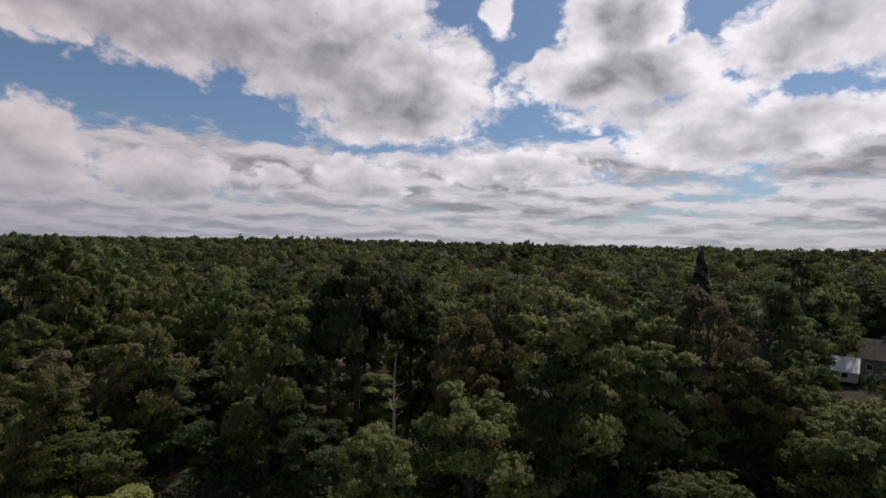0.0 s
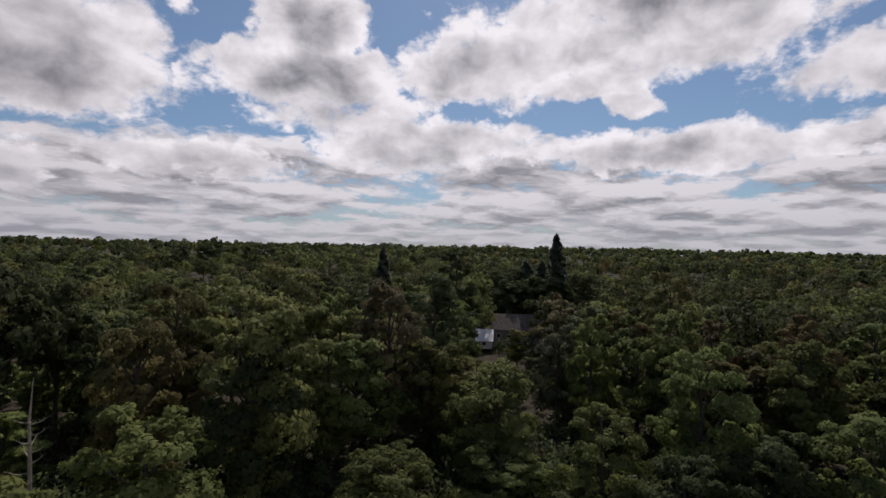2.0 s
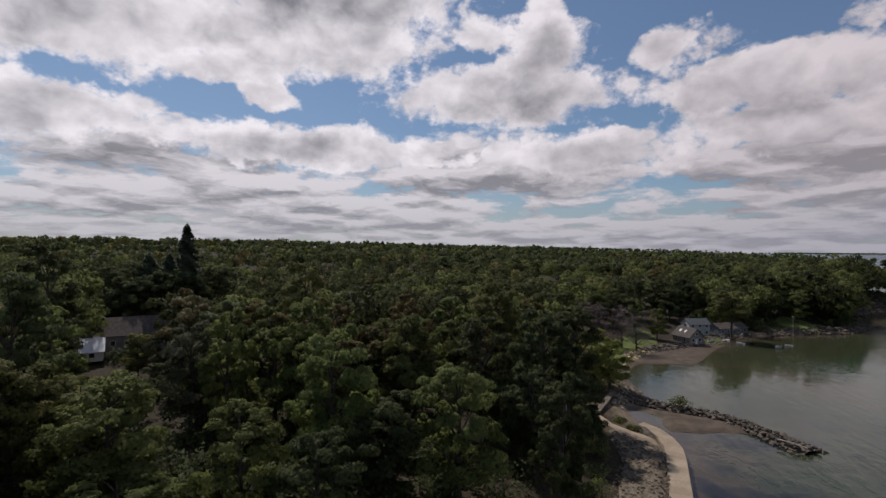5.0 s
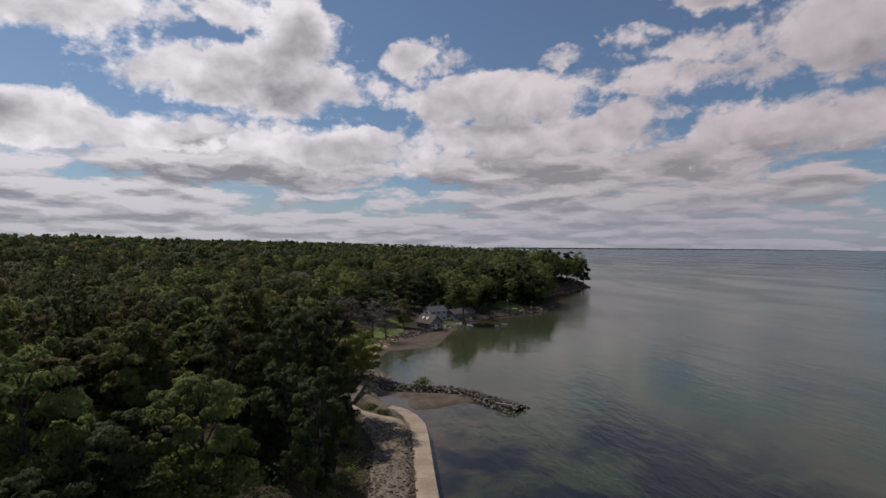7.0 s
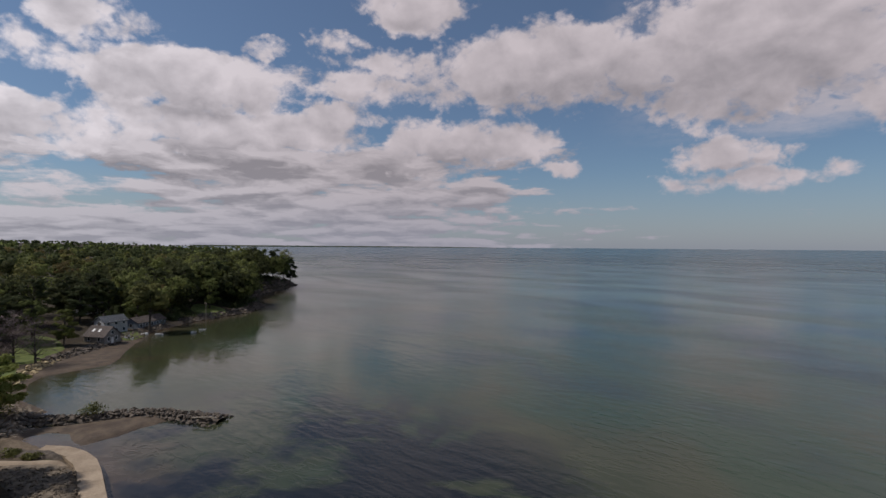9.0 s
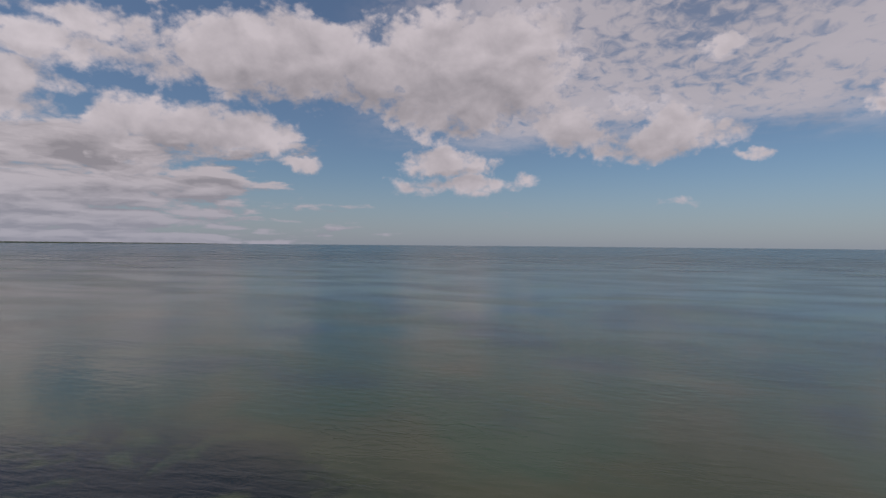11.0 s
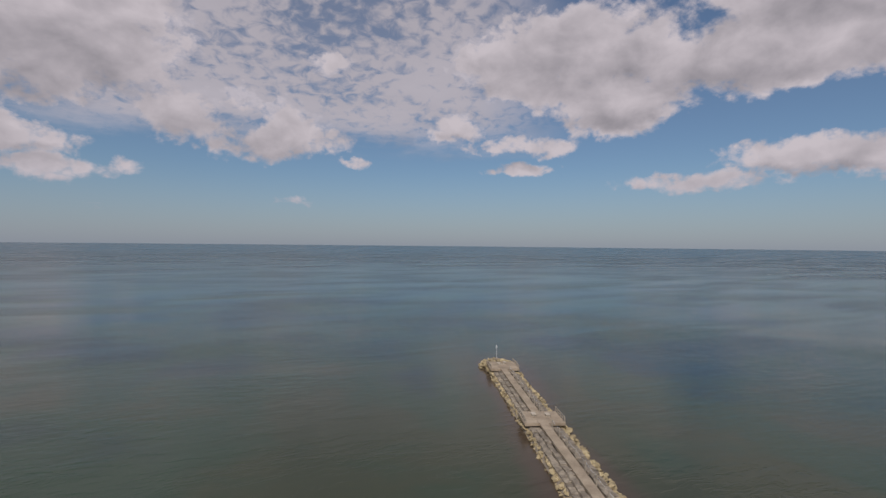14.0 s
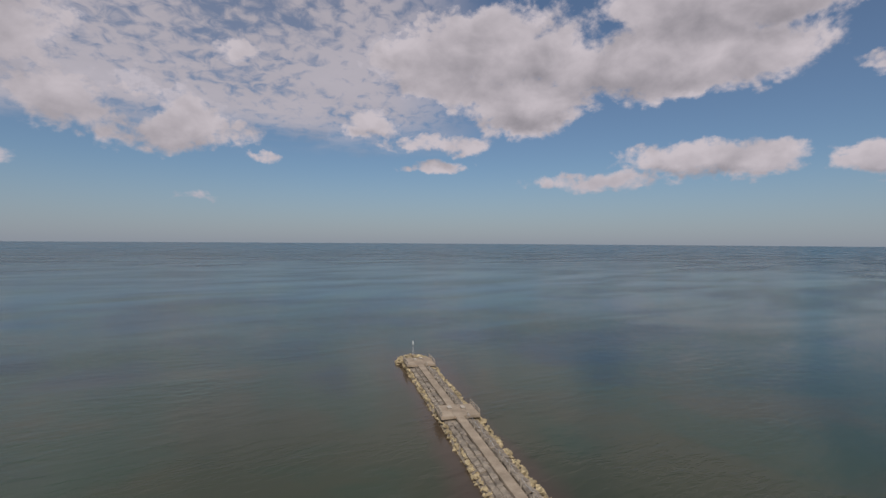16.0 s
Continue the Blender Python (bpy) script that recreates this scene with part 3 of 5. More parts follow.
# sea wall with a concrete walk on it
def sea_wall():
    root = tagged(new("sea_wall"), "pale concrete sea wall with a walk along its top", "sea wall")
    outer = [(35, -10.3), (50, -11.9), (67.7, -13.6), (80.7, -15.1), (89.3, -16.1), (93.8, -16.3), (98.7, -15.5), (102.2, -14.0), (104.6, -12.2), (106.0, -10.3)]
    pts = along([(*p, 0) for p in outer], 4.5)
    wide = 3.0
    for i, (p, d) in enumerate(pts[:-1]):
        q, e = pts[i + 1]
        u, w = Vector((-d.y, d.x, 0)), Vector((-e.y, e.x, 0))
        gap = (q - p).normalized() * 0.008
        narrow = wide if i < len(pts) - 4 else wide - 0.35 * (i - len(pts) + 4)
        bm = bmesh.new()
        ring = [p + gap, q - gap, q - gap + w * narrow, p + gap + u * narrow]
        low = [bm.verts.new((v.x, v.y, 0.9)) for v in ring]
        top = [bm.verts.new((v.x, v.y, 1.42)) for v in ring]
        bm.faces.new(top)
        for k in range(4):
            bm.faces.new((low[k], low[(k + 1) % 4], top[(k + 1) % 4], top[k]))
        bmesh.ops.bevel(bm, geom=[ed for ed in bm.edges if all(v.co.z > 1.4 for v in ed.verts)], offset=0.03, segments=1, affect="EDGES")
        part("slab", bm, CONCRETE, root)
    bm = bmesh.new()
    rows = [[bm.verts.new((p + Vector((-d.y, d.x, 0)) * o + Vector((0, 0, z)))[:]) for o, z in ((0.10, -1.5), (0.10, 1.0), (1.8, 1.0), (1.8, -1.5))] for p, d in pts]
    for a, b in zip(rows[:-1], rows[1:]):
        for k in range(3):
            bm.faces.new((a[k], b[k], b[k + 1], a[k + 1]))
    part("footing", bm, CONCRETE, root, "stained concrete face at the water")
    return root


def patch(name, mat, outline, z, label, category, rough=0.15, cell=0.8, kind="structure"):
    """A low uneven patch of ground inside an outline, sinking at its rim."""
    xs, ys = [p[0] for p in outline], [p[1] for p in outline]
    nx, ny = int((max(xs) - min(xs)) / cell) + 3, int((max(ys) - min(ys)) / cell) + 3
    gx, gy = np.meshgrid(min(xs) - cell + np.arange(nx) * cell, min(ys) - cell + np.arange(ny) * cell)
    px, py = gx.ravel(), gy.ravel()
    inside, best = np.zeros(px.shape, bool), np.full(px.shape, 1e9)
    ring = np.array(list(outline) + [outline[0]], float)
    for p, q in zip(ring[:-1], ring[1:]):
        d = q - p
        s = np.clip(((px - p[0]) * d[0] + (py - p[1]) * d[1]) / (d @ d), 0, 1)
        best = np.minimum(best, np.hypot(px - p[0] - s * d[0], py - p[1] - s * d[1]))
        if d[1] != 0:
            inside ^= ((p[1] > py) != (q[1] > py)) & (px < d[0] * (py - p[1]) / d[1] + p[0])
    s = np.where(inside, best, -best)
    bumps = np.array([noise.noise((x * 0.6, y * 0.6, 3.0)) + 0.5 * noise.noise((x * 1.9, y * 1.9, 7.0)) for x, y in zip(px, py)])
    pz = np.where(s > -cell * 1.5, z * np.clip((s + 0.6) / 1.6, -0.3, 1) + bumps * rough * np.clip(s / 2, 0, 1), -0.5)
    keep = s > -cell * 1.6
    index = -np.ones(len(px), int)
    index[keep] = np.arange(keep.sum())
    grid = index.reshape(ny, nx)
    faces = [(grid[j, i], grid[j, i + 1], grid[j + 1, i + 1], grid[j + 1, i]) for j in range(ny - 1) for i in range(nx - 1) if min(grid[j, i], grid[j, i + 1], grid[j + 1, i + 1], grid[j + 1, i]) >= 0]
    ob = mesh_object(name, np.stack([px, py, pz], 1)[keep], faces, mat, True)
    return tagged(ob, label, category, kind=kind)


sea_wall()
patch("gravel_bank", GRAVEL, [(36, -7.6), (69, -10.7), (80, -12.2), (89, -13.4), (93, -13.2), (96, -11.6), (101.5, -5.6), (99, -3.6), (92, -4.2), (84, -5.5), (76, -4.2), (60, -2.5), (38, -1.0)],
      1.5, "sunlit strip of pale gravel behind the sea wall", "gravel", 0.22, 0.7)
def loose_stones():
    g = np.random.default_rng(14)
    places = []
    while len(places) < 900:
        x, y = g.uniform(58, 99), g.uniform(-13, -4)
        lo, hi = -9.6 - (x - 58) * 0.115, -4.6 + 1.2 * math.sin(x * 0.2)
        if lo < y < hi - max(0, x - 94) * 0.3 and y > -13.0 + max(0, x - 92) * 1.15:
            places.append((x, y, 1.5 + g.uniform(0.0, 0.08), g.uniform(0.18, 0.62)))
    tagged(heap_of_stones("gravel_stones", places, GREY, GRAVEL, g), "loose flat stones lying on the gravel strip", "stones", kind="stuff")


loose_stones()
patch("path", CONCRETE, [(93, -13.2), (96.5, -12.8), (102.4, -6.2), (107.5, -4.0), (108.3, -2.2), (104, -2.8), (100, -5.0), (95, -11.2)], 1.62, "pale worn concrete footpath", "path", 0.02, 0.5)
patch("rock_bed", BROWN_STONE, [(97.0, -12.4), (102.8, -6.9), (107.2, -5.0), (109.6, -5.2), (108.5, -7.5), (105.0, -10.0), (102.2, -12.6), (98.5, -13.4)], 1.5, "dark stony bed between path and pool", "stones", 0.3, 0.5)
patch("sand_bar", SAND, [(123, -3), (121, -10), (118, -16.2), (116.4, -22.7), (113.2, -31), (108.4, -30), (107.9, -25.4), (106.3, -21.9), (105.6, -16.5), (108.8, -15.8), (113.0, -16.2), (117.0, -13.0), (117.0, -9.5), (114.6, -6.8), (112, -4)],
      0.38, "wet brown sand bar beside the groyne", "sand", 0.07, 0.6)


def groyne():
    g = np.random.default_rng(8)
    root = tagged(new("rock_groyne"), "low groyne of piled brown stones reaching into the lake", "groyne")
    line = [(131, -6.5, 0), (125.7, -11.5, 0), (121.5, -16, 0), (119.3, -20.5, 0), (118.2, -25, 0), (114.3, -29.4, 0), (109.6, -32.6, 0), (104.9, -35.5, 0), (100.0, -38.4, 0)]
    pts = along(line, 0.92)
    count = 0
    for i, (p, d) in enumerate(pts):
        u = Vector((-d.y, d.x, 0))
        half = 2.3 if i < len(pts) - 8 else 2.3 + 0.1 * (i - len(pts) + 8)
        for k in range(5):
            o = (k - 2) / 2 * half + g.uniform(-0.25, 0.25)
            q = p + u * o + d * g.uniform(-0.3, 0.3)
            lay("stone", BROWN, root, q.x, q.y, 0.15 + 0.75 * (1 - (o / half) ** 2) + g.uniform(-0.12, 0.18), g.uniform(0.75, 1.35), g)
            count += 1
    bm = bmesh.new()
    rows = [[bm.verts.new((p + Vector((-d.y, d.x, 0)) * o + Vector((0, 0, z)))[:]) for o, z in ((-2.8, -0.6), (-0.8, 0.5), (0.8, 0.5), (2.8, -0.6))] for p, d in pts]
    for a, b in zip(rows[:-1], rows[1:]):
        for k in range(3):
            bm.faces.new((a[k], b[k], b[k + 1], a[k + 1]))
    part("core", bm, BROWN_STONE, root)
    return root


groyne()
tip = new("driftwood_log")
bm = bmesh.new()
tube(bm, [(103.2, -33.6, 1.15), (101.6, -35.2, 1.3), (100.0, -37.2, 1.1)], [0.16, 0.15, 0.08], 7)
part("log", bm, WEATHERED_WOOD, tip)
tagged(tip, "bleached driftwood log lying on the groyne stones", "driftwood")


def footbridge():
    root = tagged(new("footbridge"), "weathered plank footbridge over the creek mouth", "footbridge")
    a, b = Vector((107.9, -2.6, 1.75)), Vector((123.6, -6.6, 1.9))
    d = (b - a).normalized()
    u = Vector((-d.y, d.x, 0)).normalized()
    for o in (-0.45, 0.45):
        bm = bmesh.new()
        cylinder(bm, a + u * o, b + u * o, 0.14, 0.14, 6)
        part("beam", bm, DARK_WOOD, root)
    plank = None
    n = 52
    for i in range(n):
        if plank is None:
            bm = bmesh.new()
            box(bm, -0.14, -0.6, -0.03, 0.14, 0.6, 0.03)
            plank = bm_mesh("plank", bm, DARK_WOOD)
        ob = new("plank", plank)
        ob.parent = root
        p = a + (b - a) * ((i + 0.5) / n) + Vector((0, 0, 0.16))
        ob.matrix_basis = Matrix.Translation(p) @ Matrix.Rotation(math.atan2(d.y, d.x), 4, "Z")


footbridge()


# ---- the pier ----
PIER = Vector((-51.12, -59.12, 0))
OUT, SIDE = Vector((-0.3773, -0.9261, 0)), Vector((-0.9261, 0.3773, 0))
PIER_FRAME = Matrix(((OUT.x, SIDE.x, 0, PIER.x), (OUT.y, SIDE.y, 0, PIER.y), (0, 0, 1, 0), (0, 0, 0, 1)))


def pier():
    """Along x: metres outwards; along y: metres to the side; z up."""
    g = np.random.default_rng(3)
    root = tagged(new("pier"), "concrete walkway pier on a long mound of pale boulders", "pier")
    root.matrix_world = PIER_FRAME
    # core of the mound
    bm = bmesh.new()
    rows = []
    for s in np.arange(-58, 77, 3.0):
        wide = 1.0 if s < 70 else max(0.35, 1 - (s - 69) / 8)
        rows.append([bm.verts.new((s, y * wide, z)) for y, z in ((-4.4, -1.2), (-3.6, 0.2), (-2.9, 1.15), (2.7, 1.15), (3.6, 0.2), (5.6, -1.2))])
    for a, b in zip(rows[:-1], rows[1:]):
        for k in range(5):
            bm.faces.new((a[k], a[k + 1], b[k + 1], b[k]))
    bm.faces.new(rows[-1])
    part("mound_core", bm, GREY_STONE, root, "dark rubble between the boulders")
    # walkway slabs
    def slab(s0, s1, y0, y1, z0, z1, name="slab"):
        bm = bmesh.new()
        box(bm, s0 + 0.012, y0, z0, s1 - 0.012, y1, z1, 0.03)
        return part(name, bm, CONCRETE, root)
    s = -58.0
    while s < 57:
        e = min(s + 3.0, 57.4) if not (s < 17.0 < s + 3.0) else 17.0
        if s < 16.9 or s > 23.4:
            slab(s, e, -1.08, 0.55, 1.5, 2.02)
            s = e
        else:
            s = 23.5
    for s0, s1, name in ((17.0, 23.5, "platform"), (57.4, 65.4, "platform")):
        for k in range(2):
            for j in range(3):
                w = (s1 - s0) / 2
                slab(s0 + k * w, s0 + (k + 1) * w, -3.85 + j * 2.57 + 0.012, -3.85 + (j + 1) * 2.57 - 0.012, 1.45, 2.05, name)
        # guard rails at both sides
        for y in (-3.72, 3.72):
            bm = bmesh.new()
            box(bm, s0 + 0.1, y - 0.07, 2.88, s1 - 0.1, y + 0.07, 3.02, 0.02)
            part("top_rail", bm, WEATHERED_WOOD, root)
            bm = bmesh.new()
            box(bm, s0 + 0.1, y - 0.05, 2.42, s1 - 0.1, y + 0.05, 2.54, 0.02)
            part("lower_rail", bm, WEATHERED_WOOD, root)
            for t in np.linspace(s0 + 0.2, s1 - 0.2, 5):
                bm = bmesh.new()
                box(bm, t - 0.08, y - 0.08, 1.9, t + 0.08, y + 0.08, 2.95, 0.015)
                part("rail_post", bm, WEATHERED_WOOD, root)
    # posts with a cable beside the walk
    stops = list(np.arange(-28, 16.5, 4.4)) + list(np.arange(25.2, 57, 4.4))
    for t in stops:
        bm = bmesh.new()
        box(bm, t - 0.10, 0.92, 1.4, t + 0.10, 1.12, 3.05, 0.02)
        part("post", bm, WEATHERED_WOOD, root, "pale wooden guard post")
    for a, b in zip(stops[:-1], stops[1:]):
        if b - a < 5:
            bm = bmesh.new()
            tube(bm, [(a, 1.02, 2.85), ((a + b) / 2, 1.02, 2.68), (b, 1.02, 2.85)], [0.014] * 3, 5)
            part("cable", bm, GALVANISED, root)
    # boulders: flat grey capstones inside, pale ones outside
    def blocked(s, y):
        return abs(y) < 4.05 and (16.6 < s < 23.9 or 57.0 < s < 65.6)
    spare = []
    for y, deep in ((-1.68, 0.0), (-2.62, 0.28), (1.55, 0.0), (2.45, 0.30)):
        s = -14.0
        while s < 67.5:
            long = g.uniform(1.2, 2.1)
            if not (blocked(s, y) or blocked(s + long, y)):
                ob = new("capstone", CAPS[int(g.integers(len(CAPS)))])
                ob.parent = root
                ob.matrix_basis = Matrix.Translation((s + long / 2, y + g.uniform(-0.08, 0.08), 1.52 - deep + g.uniform(-0.10, 0.08))) @ Euler((g.uniform(-0.10, 0.10) - math.copysign(deep * 0.6, y), g.uniform(-0.08, 0.08), g.uniform(-0.10, 0.10))).to_matrix().to_4x4() @ Matrix.Diagonal((long * 0.95, g.uniform(0.85, 1.02), g.uniform(0.9, 1.2), 1))
            s += long
    for s in np.arange(-14, 73, 1.05):
        wide = 1.0 if s < 66 else 1 - (s - 66) * 0.05
        for y, z, big in ((-3.25, 0.6, 1.1), (3.25, 0.85, 1.15), (4.05, 0.35, 1.2)):
            out = 0.3 if blocked(s, 0) else 0.0
            lay("boulder", PALE, root, s + g.uniform(-0.4, 0.4), (y + math.copysign(out, y)) * wide + g.uniform(-0.25, 0.25), z + g.uniform(-0.2, 0.2), big * g.uniform(0.65, 1.25), g)
    for s in np.arange(-58, 74, 0.95):
        wide = 1.0 if s < 66 else 1 - (s - 66) * 0.05
        for y in (-3.6, 4.6):
            spare.append((s + g.uniform(-0.4, 0.4), y * wide + g.uniform(-0.3, 0.3), g.uniform(-0.2, 0.2), g.uniform(0.45, 1.15)))
        for y, z in ((-3.2, 0.85), (2.95, 0.95)):
            if not blocked(s, y):
                spare.append((s + g.uniform(-0.4, 0.4), y + g.uniform(-0.2, 0.2), z + g.uniform(-0.25, 0.05), g.uniform(0.4, 0.8)))
        if s < -14:
            for y, z in ((-2.3, 1.2), (2.0, 1.2), (-3.2, 0.8), (3.0, 0.8)):
                spare.append((s + g.uniform(-0.4, 0.4), y + g.uniform(-0.2, 0.2), z + g.uniform(-0.2, 0.1), g.uniform(0.8, 1.2)))
    for s in np.arange(65.8, 76, 0.9):
        for y in np.arange(-5.0, 4.6, 0.95):
            if math.hypot((s - 65.5) / 9.5, y / 5.4) < 1:
                spare.append((s + g.uniform(-0.3, 0.3), y + g.uniform(-0.3, 0.3), 1.75 * (1 - math.hypot((s - 65.5) / 11, y / 6) ** 2) + g.uniform(-0.25, 0.2), g.uniform(0.9, 1.5)))
    rest = heap_of_stones("rubble", spare, PALE, PALE_STONE, g, root)
    tagged(rest, kind="stuff")
    return root


pier()


def bench(s, y):
    root = new("bench")
    root.matrix_world = PIER_FRAME @ Matrix.Translation((s, y, 2.05))
    bm = bmesh.new()
    box(bm, -0.75, -0.42, 0.36, 0.75, 0.42, 0.48, 0.03)
    part("seat", bm, PALE_CONCRETE, root)
    for t in (-0.5, 0.5):
        bm = bmesh.new()
        box(bm, t - 0.12, -0.36, 0.0, t + 0.12, 0.36, 0.36, 0.02)
        part("leg", bm, PALE_CONCRETE, root)
    return tagged(root, "low pale concrete bench on the pier platform", "bench", "benches on the pier")


for spot in ((21.0, -1.3), (20.6, 1.35), (62.2, -0.9), (63.4, 0.9)):
    bench(*spot)


def pier_light():
    root = tagged(new("pier_light"), "slender grey steel pole with a white navigation light", "navigation light")
    root.matrix_world = PIER_FRAME @ Matrix.Translation((69.6, -0.2, 1.6))
    bm = bmesh.new()
    bmesh.ops.create_cone(bm, cap_ends=True, segments=10, radius1=0.55, radius2=0.5, depth=0.5, matrix=Matrix.Translation((0, 0, 0.25)))
    part("footing", bm, CONCRETE, root)
    bm = bmesh.new()
    cylinder(bm, (0, 0, 0.4), (0, 0, 3.5), 0.085, 0.07, 10)
    part("pole", bm, GALVANISED, root)
    bm = bmesh.new()
    cylinder(bm, (0, 0, 3.45), (0, 0, 4.1), 0.2, 0.17, 10)
    lamp = part("lantern", bm, WHITE_PAINT, root, "white lantern housing")
    bm = bmesh.new()
    cylinder(bm, (0, 0, 4.1), (0, 0, 4.3), 0.24, 0.04, 10)
    part("cap", bm, WHITE_PAINT, lamp)
    return root


pier_light()


# ---- trees ----
def sprays(centres, normals, size, rng):
    """Leaf sprays: small three-cornered blades about the given points; returns verts and faces."""
    n = len(centres)
    nr = normals + rng.normal(0, 0.55, (n, 3))
    nr /= np.linalg.norm(nr, axis=1)[:, None]
    t = np.cross(nr, rng.normal(0, 1, (n, 3)))
    t /= np.linalg.norm(t, axis=1)[:, None] + 1e-9
    b = np.cross(nr, t)
    s = size * rng.uniform(0.6, 1.4, (n, 1))
    v = np.stack([centres - t * s, centres + t * s * 0.35 - b * s * 0.75, centres + t * s * 0.6 + b * s * 0.7], 1).reshape(-1, 3)
    return v, np.arange(3 * n).reshape(-1, 3)


def leaf_mesh(name, v, f, d, mat):
    """The mesh of many sprays, shaded as the outside of the cushions that they form."""
    me = bpy.data.meshes.new(name)
    me.vertices.add(len(v))
    me.vertices.foreach_set("co", v.astype(np.float32).ravel())
    me.loops.add(3 * len(f))
    me.loops.foreach_set("vertex_index", f.astype(np.int32).ravel())
    me.polygons.add(len(f))
    me.polygons.foreach_set("loop_start", np.arange(0, 3 * len(f), 3, dtype=np.int32))
    me.polygons.foreach_set("use_smooth", np.ones(len(f), bool))
    me.update(calc_edges=True)
    me.materials.append(mat)
    out = d / np.linalg.norm(d, axis=1)[:, None] + np.random.default_rng(len(v)).normal(0, 0.22, d.shape)
    out /= np.linalg.norm(out, axis=1)[:, None]
    me.normals_split_custom_set_from_vertices(np.repeat(out, 3, axis=0).tolist())
    return me


def crown_lobes(rng, h, r, lobes, base=0.3):
    """The boughs of a crown of height h and radius r, and the tufts of leaves on them: centres and radii."""
    boughs, tufts = [], []
    for i in range(lobes):
        u = (i + rng.uniform(0, 1)) / lobes
        z = base + (0.93 - base) * u
        wide = r * (0.25 + 0.75 * math.sin(math.pi * min(1.0, (1.02 - u) * 0.62 + 0.12)))
        a = i * 2.39996 + rng.uniform(-0.5, 0.5)
        q = wide * math.sqrt(rng.uniform(0.12, 1.0)) * 0.78
        size = r * rng.uniform(0.26, 0.42) * (1.12 - 0.35 * u)
        x, y, z = q * math.cos(a), q * math.sin(a), h * z - size * 0.4
        boughs.append((x, y, z, size * 0.72))
        for _ in range(7):
            d = rng.normal(0, 1, 3)
            d[2] = abs(d[2]) * 0.8 - 0.15
            d /= np.linalg.norm(d)
            far = size * rng.uniform(0.60, 0.98)
            tufts.append((x + d[0] * far, y + d[1] * far, z + d[2] * far * 0.8, size * rng.uniform(0.30, 0.52)))
    return boughs, tufts


def crown_points(rng, lobes, count):
    w = np.array([l[3] ** 1.6 for l in lobes])
    pick = rng.choice(len(lobes), count, p=w / w.sum())
    c = np.array(lobes)[pick]
    d = rng.normal(0, 1, (count, 3))
    d[:, 2] = np.abs(d[:, 2]) * 0.9 - 0.25
    d /= np.linalg.norm(d, axis=1)[:, None]
    bulge = 1 + 0.22 * np.sin(d[:, 0] * 7 + c[:, 0]) * np.sin(d[:, 1] * 7 + c[:, 1] + d[:, 2] * 5)
    depth = 1 - np.abs(rng.normal(0, 0.16, count))
    p = c[:, :3] + d * (c[:, 3] * bulge * depth)[:, None] * np.array([1, 1, 0.72])
    whole = p - np.array([0, 0, p[:, 2].mean()])
    whole /= np.linalg.norm(whole, axis=1)[:, None] + 1e-6
    return p, d + whole * 0.8


def tree_meshes(kind, seed, h, r, leaves, size, lobes=26, base=0.3, limbs=True):
    """Trunk with limbs, and crown, of one kind of broadleaf tree."""
    rng = np.random.default_rng(seed)
    lob, tufts = crown_lobes(rng, h, r, lobes, base)
    p, d = crown_points(rng, lob + tufts, leaves)
    v, f = sprays(p, d, size, rng)
    crown = leaf_mesh("crown", v, f, d, LEAF[kind])
    bm = bmesh.new()
    lean = rng.uniform(-0.4, 0.4, 2)
    t0 = 0.016 * h + 0.06
    tube(bm, [(0, 0, -0.6), (lean[0] * 0.3, lean[1] * 0.3, h * 0.2), (lean[0], lean[1], h * 0.5), (lean[0] * 1.3, lean[1], h * 0.86)], [t0 * 1.25, t0, t0 * 0.6, t0 * 0.15], 7)
    if limbs:
        for x, y, z, s in lob:
            z0 = max(h * 0.18, z - math.hypot(x, y) * 0.8 - 1)
            tube(bm, [(lean[0] * z0 / h, lean[1] * z0 / h, z0), (x * 0.45, y * 0.45, z0 + (z - z0) * 0.55), (x * 0.9, y * 0.9, z)], [t0 * 0.4, t0 * 0.28, t0 * 0.1], 5)
    return bm_mesh("trunk", bm, BARK), crown


def pine_meshes(seed, h, r, leaves, size):
    """A conifer: straight stem, whorls of drooping boughs."""
    rng = np.random.default_rng(seed)
    u = rng.uniform(0.14, 1.0, leaves) ** 0.8
    tier = np.round(u * 16) / 16 + rng.normal(0, 0.012, leaves)
    a = np.round(rng.uniform(0, 7, leaves)) / 7 * 2 * math.pi + np.round(u * 16) * 1.3 + rng.normal(0, 0.24, leaves)
    q = np.sqrt(rng.uniform(0.03, 1, leaves)) * r * (1.04 - tier) ** 0.68 * (0.8 + 0.35 * np.sin(a * 3 + tier * 40))
    p = np.stack([q * np.cos(a), q * np.sin(a), h * tier - q * 0.22], 1)
    d = np.stack([np.cos(a) * 0.5, np.sin(a) * 0.5, np.ones(leaves)], 1)
    v, f = sprays(p, d, size, rng)
    crown = leaf_mesh("crown", v, f, d, LEAF["needle"])
    bm = bmesh.new()
    tube(bm, [(0, 0, -0.6), (0, 0, h * 0.5), (0, 0, h * 0.99)], [0.018 * h, 0.011 * h, 0.03], 7)
    return bm_mesh("trunk", bm, BARK), crown


